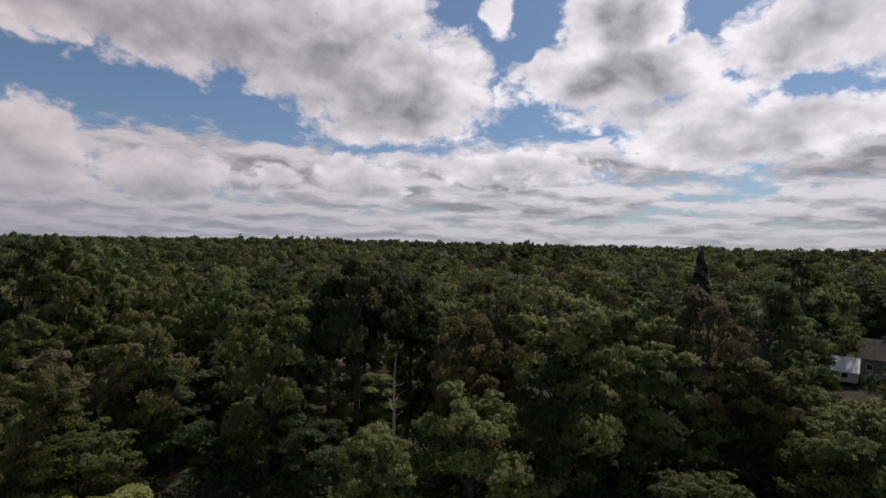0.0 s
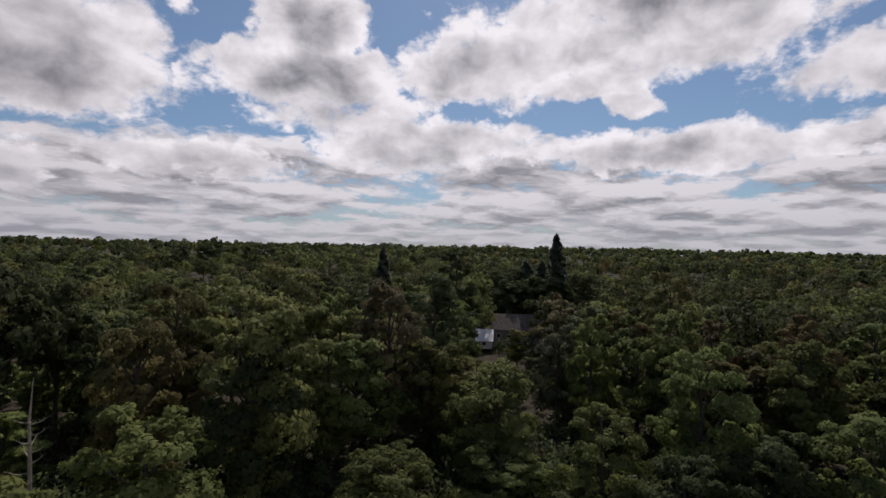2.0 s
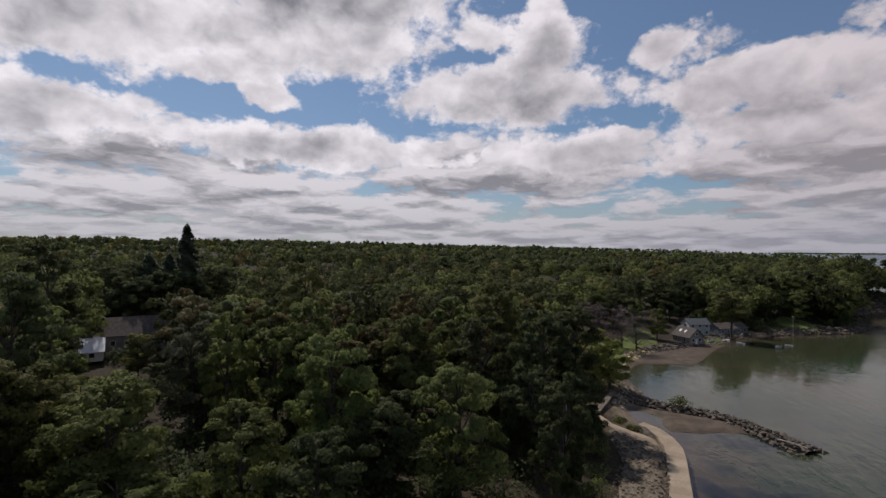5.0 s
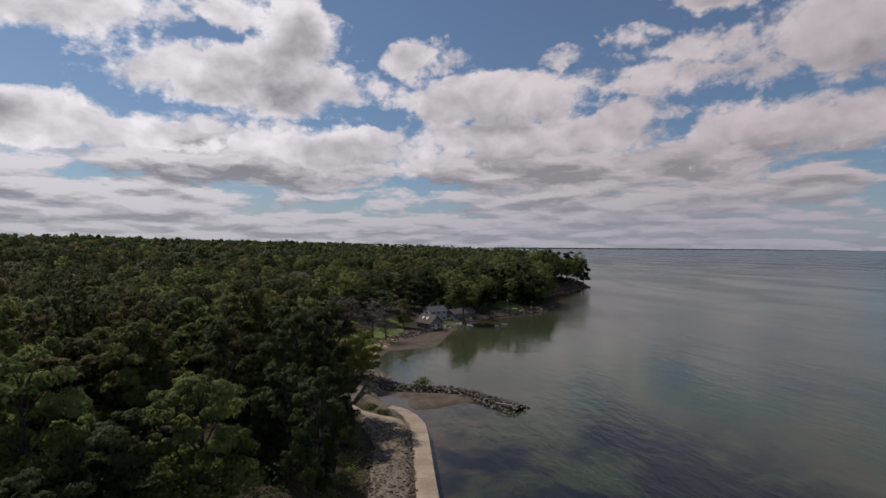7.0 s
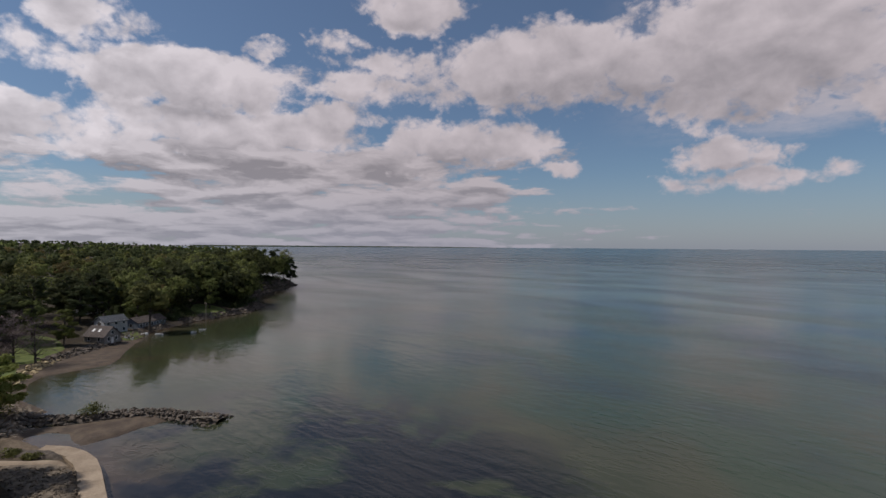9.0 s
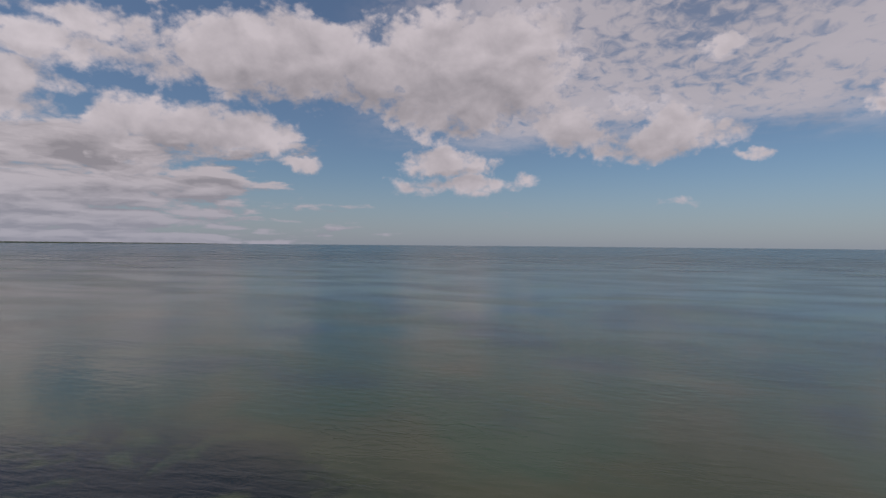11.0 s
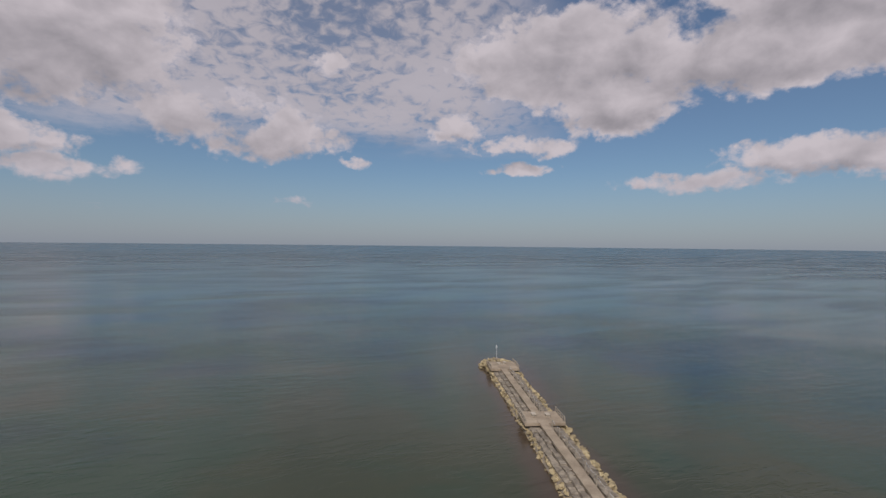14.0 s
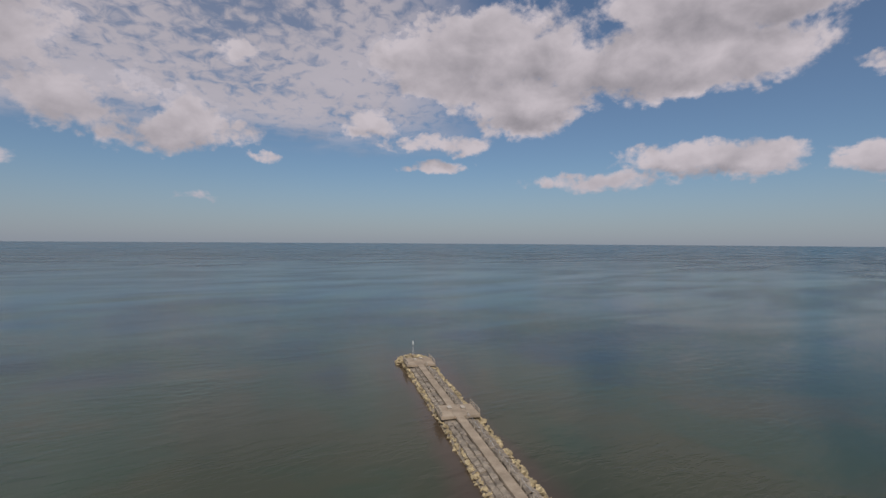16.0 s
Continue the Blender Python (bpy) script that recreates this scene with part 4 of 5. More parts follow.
LABELS = {
    "locust": "tall green broadleaf tree with a rounded clumpy crown", "dark": "dark green broadleaf tree in the wood",
    "olive": "olive green broadleaf tree in early autumn leaf", "tan": "broadleaf tree with leaves turning tan",
    "rust": "broadleaf tree with leaves turning rusty brown", "lime": "light green broadleaf tree near the shore",
    "yellow": "low bushy tree with yellow green leaves", "silver": "slender tree with silvery green leaves",
    "bare": "thin brownish tree that has lost most leaves", "needle": "dark tall conifer standing above the wood",
}
MODELS = {}


def model(kind, level, i):
    """Trunk and crown meshes, 1 m = 1 m, of a tree 20 m high with a crown 14 m across."""
    key = (kind, level, i)
    if key not in MODELS:
        leaves, size, lobes = {"near": (17000, 0.25, 20), "mid": (5200, 0.44, 13), "park": (11000, 0.32, 16)}[level]
        if kind == "needle":
            MODELS[key] = pine_meshes(500 + i, 20, 4.2, leaves, size * 1.2)
        elif level == "park":
            MODELS[key] = tree_meshes(kind, 300 + i, 20, 7, leaves, size, lobes, 0.5)
        elif kind == "bare":
            MODELS[key] = tree_meshes(kind, 700 + i, 20, 8, leaves // 3, size * 0.5, lobes, 0.25)
        else:
            MODELS[key] = tree_meshes(kind, 11 + i * 7 + len(kind), 20, 7, leaves, size, lobes, 0.22)
    return MODELS[key]


def tree(x, y, top, across, kind, level="near", i=0, turn=0.0, group=""):
    z = float(ground_height(x, y)[0])
    h = max(3.0, top - z)
    trunk, crown = model(kind, level, i)
    name = "conifer" if kind == "needle" else "broadleaf_tree"
    root = new(name)
    root.matrix_world = Matrix.Translation((x, y, z)) @ Matrix.Rotation(turn, 4, "Z") @ Matrix.Diagonal((across / (9 if kind == "needle" else 14), across / (9 if kind == "needle" else 14), h / 20, 1))
    for part_name, me in (("trunk", trunk), ("crown", crown)):
        ob = new(part_name, me)
        ob.parent = root
    return tagged(root, LABELS[kind], "tree", group)


def near(az, dist, top, across, kind, i=0, level="near"):
    tree(dist * math.sin(radians(az)), dist * math.cos(radians(az)), top, across, kind, level, i, az * 2.1 + dist)


near(-34.7, 52, 14.3, 12, "yellow", 0)
near(-34.9, 70, 14.5, 12, "locust", 1)
near(-30.3, 84, 26.8, 12, "olive", 2)
near(-18.9, 70, 29.8, 16, "locust", 0)
near(-20.0, 80, 13.2, 12, "lime", 1)
near(-12.3, 76, 14.7, 9, "lime", 2)
near(-7.3, 82, 15.1, 11, "lime", 0)
near(4.0, 49, 22.7, 15, "lime", 1)
near(-6.2, 47, 19.5, 12, "lime", 2)
near(-9.3, 80, 35.0, 18, "dark", 0, "park")
near(-3.4, 96, 31.9, 13, "dark", 1, "park")
near(-12.4, 92, 31.0, 13, "dark", 2, "park")
near(3.1, 66, 28.7, 12, "rust", 2)
near(13.8, 61, 33.1, 17, "olive", 0)
near(28.4, 80, 31.8, 14, "tan", 1)
near(24.4, 72, 24.1, 15, "locust", 2)
near(32.4, 79, 23.5, 14, "olive", 0)
near(13.4, 59, 25.8, 14, "dark", 1)
near(26.8, 53, 15.0, 10, "locust", 2)
near(38.1, 84, 18.0, 13, "olive", 0)
near(35.8, 134, 37.6, 15, "dark", 1)
near(17.4, 90, 34.6, 14, "olive", 2)
near(-39.6, 109, 23.3, 11, "locust", 0)
near(-28.7, 107, 33.3, 15, "locust", 1)
near(-36.9, 130, 37.4, 16, "locust", 2)
near(-39.8, 136, 36.6, 14, "dark", 0)
near(-34.2, 142, 36.0, 14, "locust", 1)
near(-43.7, 140, 29.1, 15, "locust", 0)
near(-37.9, 75, 21.5, 9, "olive", 1)
near(-42.8, 82, 20.0, 9, "olive", 2)
near(-23.4, 105, 29.8, 13, "locust", 0)
near(-15.2, 95, 22.1, 12, "dark", 1)
near(6.3, 89, 31.6, 13, "olive", 2)
near(41.2, 58, 13.9, 11, "locust", 0)
near(28.5, 51, 15.6, 11, "locust", 1)
near(40.4, 65, 22.2, 14, "locust", 2)
near(47.4, 92, 24.4, 10, "silver", 0)
near(50.8, 86, 27.0, 9, "lime", 1)
near(52.5, 78, 12.9, 10, "locust", 2)
near(59.8, 83, 23.6, 14, "locust", 0)
near(66.2, 110, 20.0, 12, "locust", 1)
near(58.8, 122, 34.0, 13, "olive", 2)
near(33.3, 89, 33.2, 14, "dark", 0)
near(29.2, 63, 11.4, 9, "locust", 1)
near(42.8, 61, 12.3, 10, "locust", 2)
near(75.9, 62, 22.3, 13, "locust", 0)
near(61.9, 69, 25.5, 13, "locust", 1)
near(69.9, 90, 24.6, 12, "locust", 2)
near(78.5, 84, 25.1, 13, "dark", 0)
near(85.6, 91, 26.1, 14, "dark", 1)
near(92.7, 131, 13.8, 11, "yellow", 2)
near(90.9, 127, 16.8, 11, "yellow", 0)
near(88.9, 98, 25.8, 13, "dark", 2)
near(52.3, 59, 18.9, 10, "locust", 0)
near(69.9, 97, 27.7, 12, "rust", 1)
near(58.7, 83, 28.4, 13, "locust", 2)
near(80.3, 122, 29.1, 13, "olive", 0)
near(60.1, 53, 17.5, 10, "dark", 1)
near(68.1, 62, 18.2, 11, "dark", 2)
near(82.8, 79, 16.6, 10, "dark", 0)
near(38.4, 69, 16.7, 11, "locust", 1)
near(21.4, 71, 24.4, 13, "locust", 2)
near(62.5, 118, 21.9, 12, "dark", 0)
near(70.7, 111, 21.9, 12, "locust", 1)
near(65.3, 94, 17.3, 11, "dark", 2)
near(64.1, 74, 12.6, 10, "dark", 0)
near(87.7, 65, 20.4, 9, "dark", 1)

near(104.2, 227, 21.0, 16, "olive", 1, "park")
near(93.9, 184, 17, 12, "bare", 0)
near(95.4, 181, 14.5, 10, "bare", 1)
near(91.5, 196, 16, 13, "bare", 2)
near(89.8, 204, 16, 13, "bare", 1)
near(97.4, 206, 14, 8, "lime", 0)
near(95.3, 240, 23, 14, "dark", 0)
near(97.6, 254, 24, 14, "dark", 1)
near(99.6, 266, 25, 15, "dark", 2)
near(101.8, 276, 24, 14, "locust", 0)
near(104.8, 276, 25, 15, "dark", 1)
near(107.0, 282, 26, 16, "dark", 2)
near(108.8, 290, 27, 14, "locust", 1)
near(110.6, 292, 28, 13, "dark", 0)
near(111.6, 300, 27, 12, "locust", 2)
near(112.3, 306, 22, 9, "dark", 1)
near(114.5, 428, 33, 15, "locust", 0)
near(115.8, 432, 33, 16, "dark", 2)
near(116.9, 440, 28, 14, "locust", 1)
near(117.6, 446, 26, 12, "dark", 0)
near(113.6, 425, 30, 14, "dark", 1)
near(47.0, 166, 41.2, 15, "needle", 0)
near(45.4, 166, 32.6, 15, "needle", 2)
near(43.7, 168, 33.2, 15, "needle", 1)
near(27.4, 150, 36.4, 11, "needle", 1)
for az, dist, top, across, i in ((48.5, 168, 31.5, 11, 1), (42.4, 170, 32.4, 12, 0), (41.0, 172, 31.4, 12, 2), (50.0, 172, 30.4, 12, 0), (46.0, 160, 30.6, 11, 1), (44.5, 160, 30.0, 11, 0), (43.0, 160, 28.6, 11, 2), (47.6, 160, 29.4, 11, 2)):
    near(az, dist, top, across, "dark", i)
near(9.8, 420, 46.5, 20, "dark", 1)
near(8.6, 424, 42.0, 15, "dark", 2)
near(11.3, 430, 44.0, 18, "locust", 1)
near(13.0, 436, 42.0, 17, "dark", 0)
near(15.0, 440, 40.5, 17, "dark", 2)
near(17.0, 450, 39.5, 17, "locust", 0)
near(6.6, 440, 40.5, 17, "dark", 0)
near(44.6, 161, 29.0, 16, "dark", 0)
near(42.2, 163, 28.5, 16, "dark", 1)
near(46.6, 163, 28.0, 15, "dark", 2)

near(93.0, 212, 20, 13, "dark", 1)
near(91.0, 218, 22, 14, "locust", 2)
near(98.6, 246, 19, 12, "dark", 0)
near(100.8, 260, 21, 12, "dark", 2)
near(103.2, 264, 20, 12, "dark", 1)
near(106.0, 272, 18, 11, "olive", 2)
near(109.6, 276, 19, 10, "locust", 0)

near(-38.5, 92, 20, 13, "tan", 1)
near(-41.5, 88, 18, 12, "olive", 2)
near(-28.0, 84, 18, 13, "dark", 0)
near(-23.5, 92, 20, 13, "dark", 1)
near(-31.5, 100, 22, 14, "locust", 2)
near(-14.0, 62, 15, 11, "dark", 2)
near(0.5, 88, 27, 13, "dark", 1)
near(89.8, 86, 15.5, 9, "dark", 0)
near(84.5, 74, 19.5, 10, "dark", 1)
near(42.8, 126, 17.6, 8, "olive", 1)
near(45.4, 118, 17.2, 9, "silver", 0)
near(36.6, 122, 22, 12, "dark", 2)
near(41.2, 100, 13.5, 9, "locust", 1)
near(46.8, 108, 17, 10, "dark", 0)

rng = np.random.default_rng(5)
KINDS = ["locust", "locust", "dark", "olive", "locust", "dark", "lime", "tan", "locust", "dark", "rust"]


def wooded(x, y, gap=True):
    """Where the wood stands: on land, off the lawns and the shore."""
    s = shore_distance(x, y)
    lawn = np.hypot((x - 215) / 25, (y + 46) / 21) < 1
    lawn |= np.hypot((x - 166) / 33, (y + 4) / 13) < 1
    lawn |= np.hypot((x - 256) / 13, (y + 92) / 10) < 1
    lawn |= (x > 40) & (x < 152) & (y < 6) & (y > -30)
    lawn |= np.hypot((x - 180) / 36, (y + 3) / 15) < 1
    lawn |= np.hypot((x + 60) / 16, (y - 66) / 20) < 1
    lawn |= np.hypot((x + 21) / 13, (y - 141) / 15) < 1
    # the clearing before the house in the wood
    along_gap, off_gap = x * 0.662 + y * 0.749, np.abs(x * 0.749 - y * 0.662)
    if gap:
        lawn |= (along_gap > 86) & (along_gap < 152) & (off_gap < 9)
    lawn |= np.hypot((x - 117) / 20, (y - 119) / 20) < 1
    return (s > 3.5) & ~lawn


# trees beyond the nearest ones, each a thing
made = 0
spots = []
while made < 205:
    a, d = rng.uniform(-52, 122), 88 * (2.9 ** rng.uniform(0, 1))
    x, y = d * math.sin(radians(a)), d * math.cos(radians(a))
    if not wooded(x, y)[0] or any((x - p) ** 2 + (y - q) ** 2 < 40 for p, q in spots):
        continue
    spots.append((x, y))
    kind = KINDS[int(rng.integers(len(KINDS)))]
    g = float(ground_height(x, y)[0])
    tree(x, y, g + rng.uniform(14, 21), rng.uniform(10, 15), kind, "mid", int(rng.integers(3)), rng.uniform(0, 6), "trees of the wood")
    made += 1


def undergrowth(count, d0, ratio, a0, a1, rim, seed):
    """Low bushes and saplings on the wood's floor, joined."""
    g = np.random.default_rng(seed)
    d = d0 * (ratio ** g.uniform(0, 1, count * 4))
    a = np.radians(g.uniform(a0, a1, count * 4))
    x, y = d * np.sin(a), d * np.cos(a)
    keep = wooded(x, y, False) & (shore_distance(x, y) > rim)
    x, y = x[keep][:count], y[keep][:count]
    z = ground_height(x, y)
    n, leaves = len(x), 110
    h, r = g.uniform(1.2, 4.5, n), g.uniform(1.2, 2.8, n)
    k = np.repeat(np.arange(n), leaves)
    q = g.normal(0, 1, (n * leaves, 3))
    q[:, 2] = np.abs(q[:, 2])
    q /= np.linalg.norm(q, axis=1)[:, None]
    s = g.uniform(0.6, 1.1, n * leaves)
    c = np.stack([x[k] + q[:, 0] * r[k] * s, y[k] + q[:, 1] * r[k] * s, z[k] + q[:, 2] * h[k] * s], 1)
    v, f = sprays(c, q, 0.34, g)
    return tagged(new("undergrowth", leaf_mesh("undergrowth", v, f, q, LEAF["dark"])), "dark low undergrowth beneath the trees", "undergrowth", kind="stuff")


undergrowth(1500, 38, 4.2, -54, 100, 9, 91)
undergrowth(900, 225, 2.2, 100, 119, 2.5, 92)


def far_woods(name, d0, d1, count, leaves, size, kind, seed, apart=0.0, a0=-56, a1=121):
    """A stretch of far wood: lobed crowns of leaf clumps over the rising ground, joined."""
    g = np.random.default_rng(seed)
    d = d0 * (d1 / d0) ** g.uniform(0, 1, count * 2)
    a = np.radians(g.uniform(a0, a1, count * 2))
    x, y = d * np.sin(a), d * np.cos(a)
    keep = wooded(x, y)
    if apart:
        taken = np.array(spots)
        keep &= np.array([((taken - (p, q)) ** 2).sum(1).min() > apart ** 2 for p, q in zip(x, y)])
    x, y = x[keep][:count], y[keep][:count]
    z = ground_height(x, y)
    n, lobes = len(x), 10
    h, r = g.uniform(11, 20, n) + g.uniform(2, 8, n) * (g.uniform(0, 1, n) > 0.92) + 2.5 * np.sin(x * 0.013) * np.cos(y * 0.017), g.uniform(5, 8.5, n)
    la = np.arange(lobes) * 2.4 + g.uniform(0, 6.3, (n, 1))
    lu = (np.arange(lobes) + g.uniform(0, 1, (n, lobes))) / lobes
    lq = r[:, None] * np.sin(np.pi * (0.2 + 0.62 * (1 - lu))) * g.uniform(0.35, 0.75, (n, lobes))
    lz = h[:, None] * (0.42 + 0.45 * lu)
    ls = r[:, None] * g.uniform(0.28, 0.48, (n, lobes))
    k = np.repeat(np.arange(n), leaves)
    j = g.integers(0, lobes, n * leaves)
    q = g.normal(0, 1, (n * leaves, 3))
    q[:, 2] = np.abs(q[:, 2]) - 0.35
    q /= np.linalg.norm(q, axis=1)[:, None]
    s = ls[k, j] * g.uniform(0.8, 1.05, n * leaves)
    c = np.stack([x[k] + lq[k, j] * np.cos(la[k, j]) + q[:, 0] * s, y[k] + lq[k, j] * np.sin(la[k, j]) + q[:, 1] * s, z[k] + lz[k, j] + q[:, 2] * s * 0.8], 1)
    v, f = sprays(c, q, size, g)
    whole = c - np.stack([x[k], y[k], z[k] + h[k] * 0.62], 1)
    whole /= np.linalg.norm(whole, axis=1)[:, None] + 1e-6
    ob = new(name, leaf_mesh(name, v, f, q + whole * 0.9, LEAF[kind]))
    return tagged(ob, "distant green wood rising gently to the horizon", "woods", kind="stuff")


# shade among the far crowns is put into colour by a large dark share
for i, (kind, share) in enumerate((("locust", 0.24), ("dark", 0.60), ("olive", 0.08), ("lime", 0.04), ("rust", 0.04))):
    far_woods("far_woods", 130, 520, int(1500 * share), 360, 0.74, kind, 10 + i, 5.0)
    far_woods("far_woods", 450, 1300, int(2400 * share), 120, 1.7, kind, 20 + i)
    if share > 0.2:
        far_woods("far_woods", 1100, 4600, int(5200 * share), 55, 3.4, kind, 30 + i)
far_woods("cape_woods", 285, 560, 230, 380, 0.8, "locust", 51, 0, 108, 118.5)
far_woods("cape_woods", 285, 560, 170, 380, 0.8, "dark", 52, 0, 108, 118.5)


# ---- houses and small things along the shore ----
def house(name, x, y, turn, length, width, eaves, ridge, wall_mat, roof_mat, label, windows=3, storeys=1, skylights=0, z=None):
    """A gabled house; its ridge runs along its own x."""
    base = float(ground_height(x, y)[0]) - 0.3 if z is None else z
    root = tagged(new(name), label, "house")
    root.matrix_world = Matrix.Translation((x, y, base)) @ Matrix.Rotation(radians(turn), 4, "Z")
    l, w = length / 2, width / 2
    bm = bmesh.new()
    ring = [(-l, -w, 0), (l, -w, 0), (l, w, 0), (-l, w, 0)]
    low = [bm.verts.new(p) for p in ring]
    top = [bm.verts.new((p[0], p[1], eaves)) for p in ring]
    peak = [bm.verts.new((-l, 0, ridge - 0.08)), bm.verts.new((l, 0, ridge - 0.08))]
    for k in (0, 2):
        bm.faces.new((low[k], low[k + 1], top[k + 1], top[k]))
    bm.faces.new((low[1], low[2], top[2], peak[1], top[1]))
    bm.faces.new((low[3], low[0], top[0], peak[0], top[3]))
    part("wall", bm, wall_mat, root)
    drop = (ridge - eaves) / w
    for side in (-1, 1):
        bm = bmesh.new()
        o = 0.45
        pts = [(-l - o, 0, ridge), (l + o, 0, ridge), (l + o, side * (w + o), eaves - drop * o), (-l - o, side * (w + o), eaves - drop * o)]
        lower = [bm.verts.new(p) for p in pts]
        upper = [bm.verts.new((p[0], p[1], p[2] + 0.16)) for p in pts]
        bm.faces.new(upper if side < 0 else upper[::-1])
        bm.faces.new(lower[::-1] if side < 0 else lower)
        for k in range(4):
            bm.faces.new((lower[k], lower[(k + 1) % 4], upper[(k + 1) % 4], upper[k]))
        bmesh.ops.recalc_face_normals(bm, faces=bm.faces)
        roof = part("roof", bm, roof_mat, root)
        for k in range(skylights):
            bm = bmesh.new()
            sx = -l * 0.45 + k * l * 0.6
            for f0, f1, mat_part in ((0.35, 0.62, "skylight"),):
                ys = [side * w * f0, side * w * f1]
                zs = [ridge - drop * w * f0 + 0.22, ridge - drop * w * f1 + 0.22]
                a = [bm.verts.new((sx - 0.45, ys[0], zs[0])), bm.verts.new((sx + 0.45, ys[0], zs[0])), bm.verts.new((sx + 0.45, ys[1], zs[1])), bm.verts.new((sx - 0.45, ys[1], zs[1]))]
                b = [bm.verts.new((v.co.x, v.co.y, v.co.z - 0.1)) for v in a]
                bm.faces.new(a)
                for i in range(4):
                    bm.faces.new((b[i], b[(i + 1) % 4], a[(i + 1) % 4], a[i]))
                bmesh.ops.recalc_face_normals(bm, faces=bm.faces)
                part(mat_part, bm, WHITE_PAINT if k < 2 else GLASS, roof, "pale skylight")
    # windows on the long sides and the gables
    spots = []
    for floor in range(storeys):
        zc = 1.55 + floor * 2.6
        for k in range(windows):
            t = -l + (k + 0.5) * length / windows
            spots += [(t, -w, zc, 0), (t, w, zc, math.pi)]
        spots += [(l, -w * 0.45, zc, math.pi / 2), (l, w * 0.45, zc, math.pi / 2), (-l, 0, zc, -math.pi / 2)]
    spots.append((l, 0, eaves + (ridge - eaves) * 0.35, math.pi / 2))
    for px, py, pz, a in spots:
        m = Matrix.Translation((px, py, pz)) @ Matrix.Rotation(a, 4, "Z")
        frame_part = None
        bm = bmesh.new()
        for x0, x1, z0, z1 in ((-0.6, 0.6, 0.6, 0.7), (-0.6, 0.6, -0.7, -0.6), (-0.6, -0.5, -0.6, 0.6), (0.5, 0.6, -0.6, 0.6)):
            box(bm, x0, -0.07, z0, x1, 0.03, z1)
        bm.transform(m)
        frame_part = part("window", bm, WHITE_PAINT, root, "white framed window")
        bm = bmesh.new()
        box(bm, -0.5, -0.03, -0.6, 0.5, 0.02, 0.6)
        bm.transform(m)
        part("pane", bm, GLASS, frame_part)
    bm = bmesh.new()
    box(bm, l - 0.02, -0.45 + w * 0.0, 0, l + 0.06, 0.45, 2.05)
    part("door", bm, WHITE_PAINT, root)
    bm = bmesh.new()
    box(bm, -l * 0.5 - 0.35, 0.3, ridge - 0.8, -l * 0.5 + 0.35, 1.0, ridge + 0.9)
    part("chimney", bm, BROWN_STONE, root)
    return root


house("cottage", 206, -37.5, -148, 8.5, 6.5, 2.7, 5.6, GREY_SIDING, BROWN_SHINGLE, "small grey cottage with a brown gable roof and skylights", 2, 1, 2)
house("lake_house", 224, -43.5, -70, 8.5, 6.5, 4.7, 6.6, SHADED_WHITE, GREY_SHINGLE, "white two storey house with a grey blue roof", 3, 2)
house("bungalow", 232, -57, -58, 14, 7, 2.7, 4.5, BLUE_SIDING, BROWN_SHINGLE, "long low blue grey house behind the lawn tree", 5)
house("house", 268, -44, -60, 9, 7, 3.2, 6.0, WHITE_PAINT, GREY_SHINGLE, "white gabled house half hidden among trees", 3)
house("house", 447, -201, -50, 12, 8, 3.2, 6.4, SHADED_WHITE, GREY_SHINGLE, "pale house among trees on the cape", 4)
house("house", 104.5, 112, -43, 15, 9, 6.2, 10.0, GREY_SIDING, BROWN_SHINGLE, "large grey brown roofed house deep in the wood", 5, 2)
house("garage", 91.5, 112.5, -42, 4.2, 7, 2.4, 4.9, WHITE_PAINT, WHITE_PAINT, "bright white garage with a white roof in the wood", 1, 1, 0, 8.6)


def lawn(x, y, rx, ry, label):
    pts = [(x + rx * math.cos(a) * (1 + 0.1 * math.sin(3 * a)), y + ry * math.sin(a)) for a in np.linspace(0, 2 * math.pi, 20, endpoint=False)]
    n = len(pts)
    verts, faces = [], []
    rings = 8
    for i in range(rings + 1):
        for px, py in pts:
            q = i / rings
            vx, vy = x + (px - x) * q, y + (py - y) * q
            verts.append((vx, vy, float(ground_height(vx, vy)[0]) + (0.32 if i < rings else -0.3)))
    for i in range(rings):
        faces += [(i * n + j, i * n + (j + 1) % n, (i + 1) * n + (j + 1) % n, (i + 1) * n + j) for j in range(n)]
    return tagged(mesh_object("lawn", verts, faces, LAWN, True), label, "lawn", kind="structure")


lawn(213, -49, 9, 7, "sunlit green lawn before the lake houses")
patch("beach", SAND, [(131, -11.5), (143, -7.5), (160, -9.6), (171, -14), (181, -18.5), (188, -23), (197, -32), (201.5, -38.5), (207, -45.5), (207.2, -50), (200, -45.5), (186.6, -39.6), (177, -36), (170.6, -32.5), (168.6, -24), (167, -17), (160.4, -13.2), (143.5, -10.8), (131, -13.8)], 0.35, "beach of wet brown sand in the bay", "beach", 0.08, 0.9)
lawn(205, -20, 16, 7, "mown grass behind the pale boulders of the bay")
lawn(176, -7, 15, 6, "sunlit grass behind the riprap shore")
lawn(190, -15.5, 9, 5, "strip of sunlit grass above the beach")
lawn(257, -91, 12, 8, "small lawn on the headland")
lawn(-21, 141, 11, 12, "sunlit grass clearing behind tall trunks in the wood")
lawn(96, 3, 7, 3, "patch of bright grass under the trees")


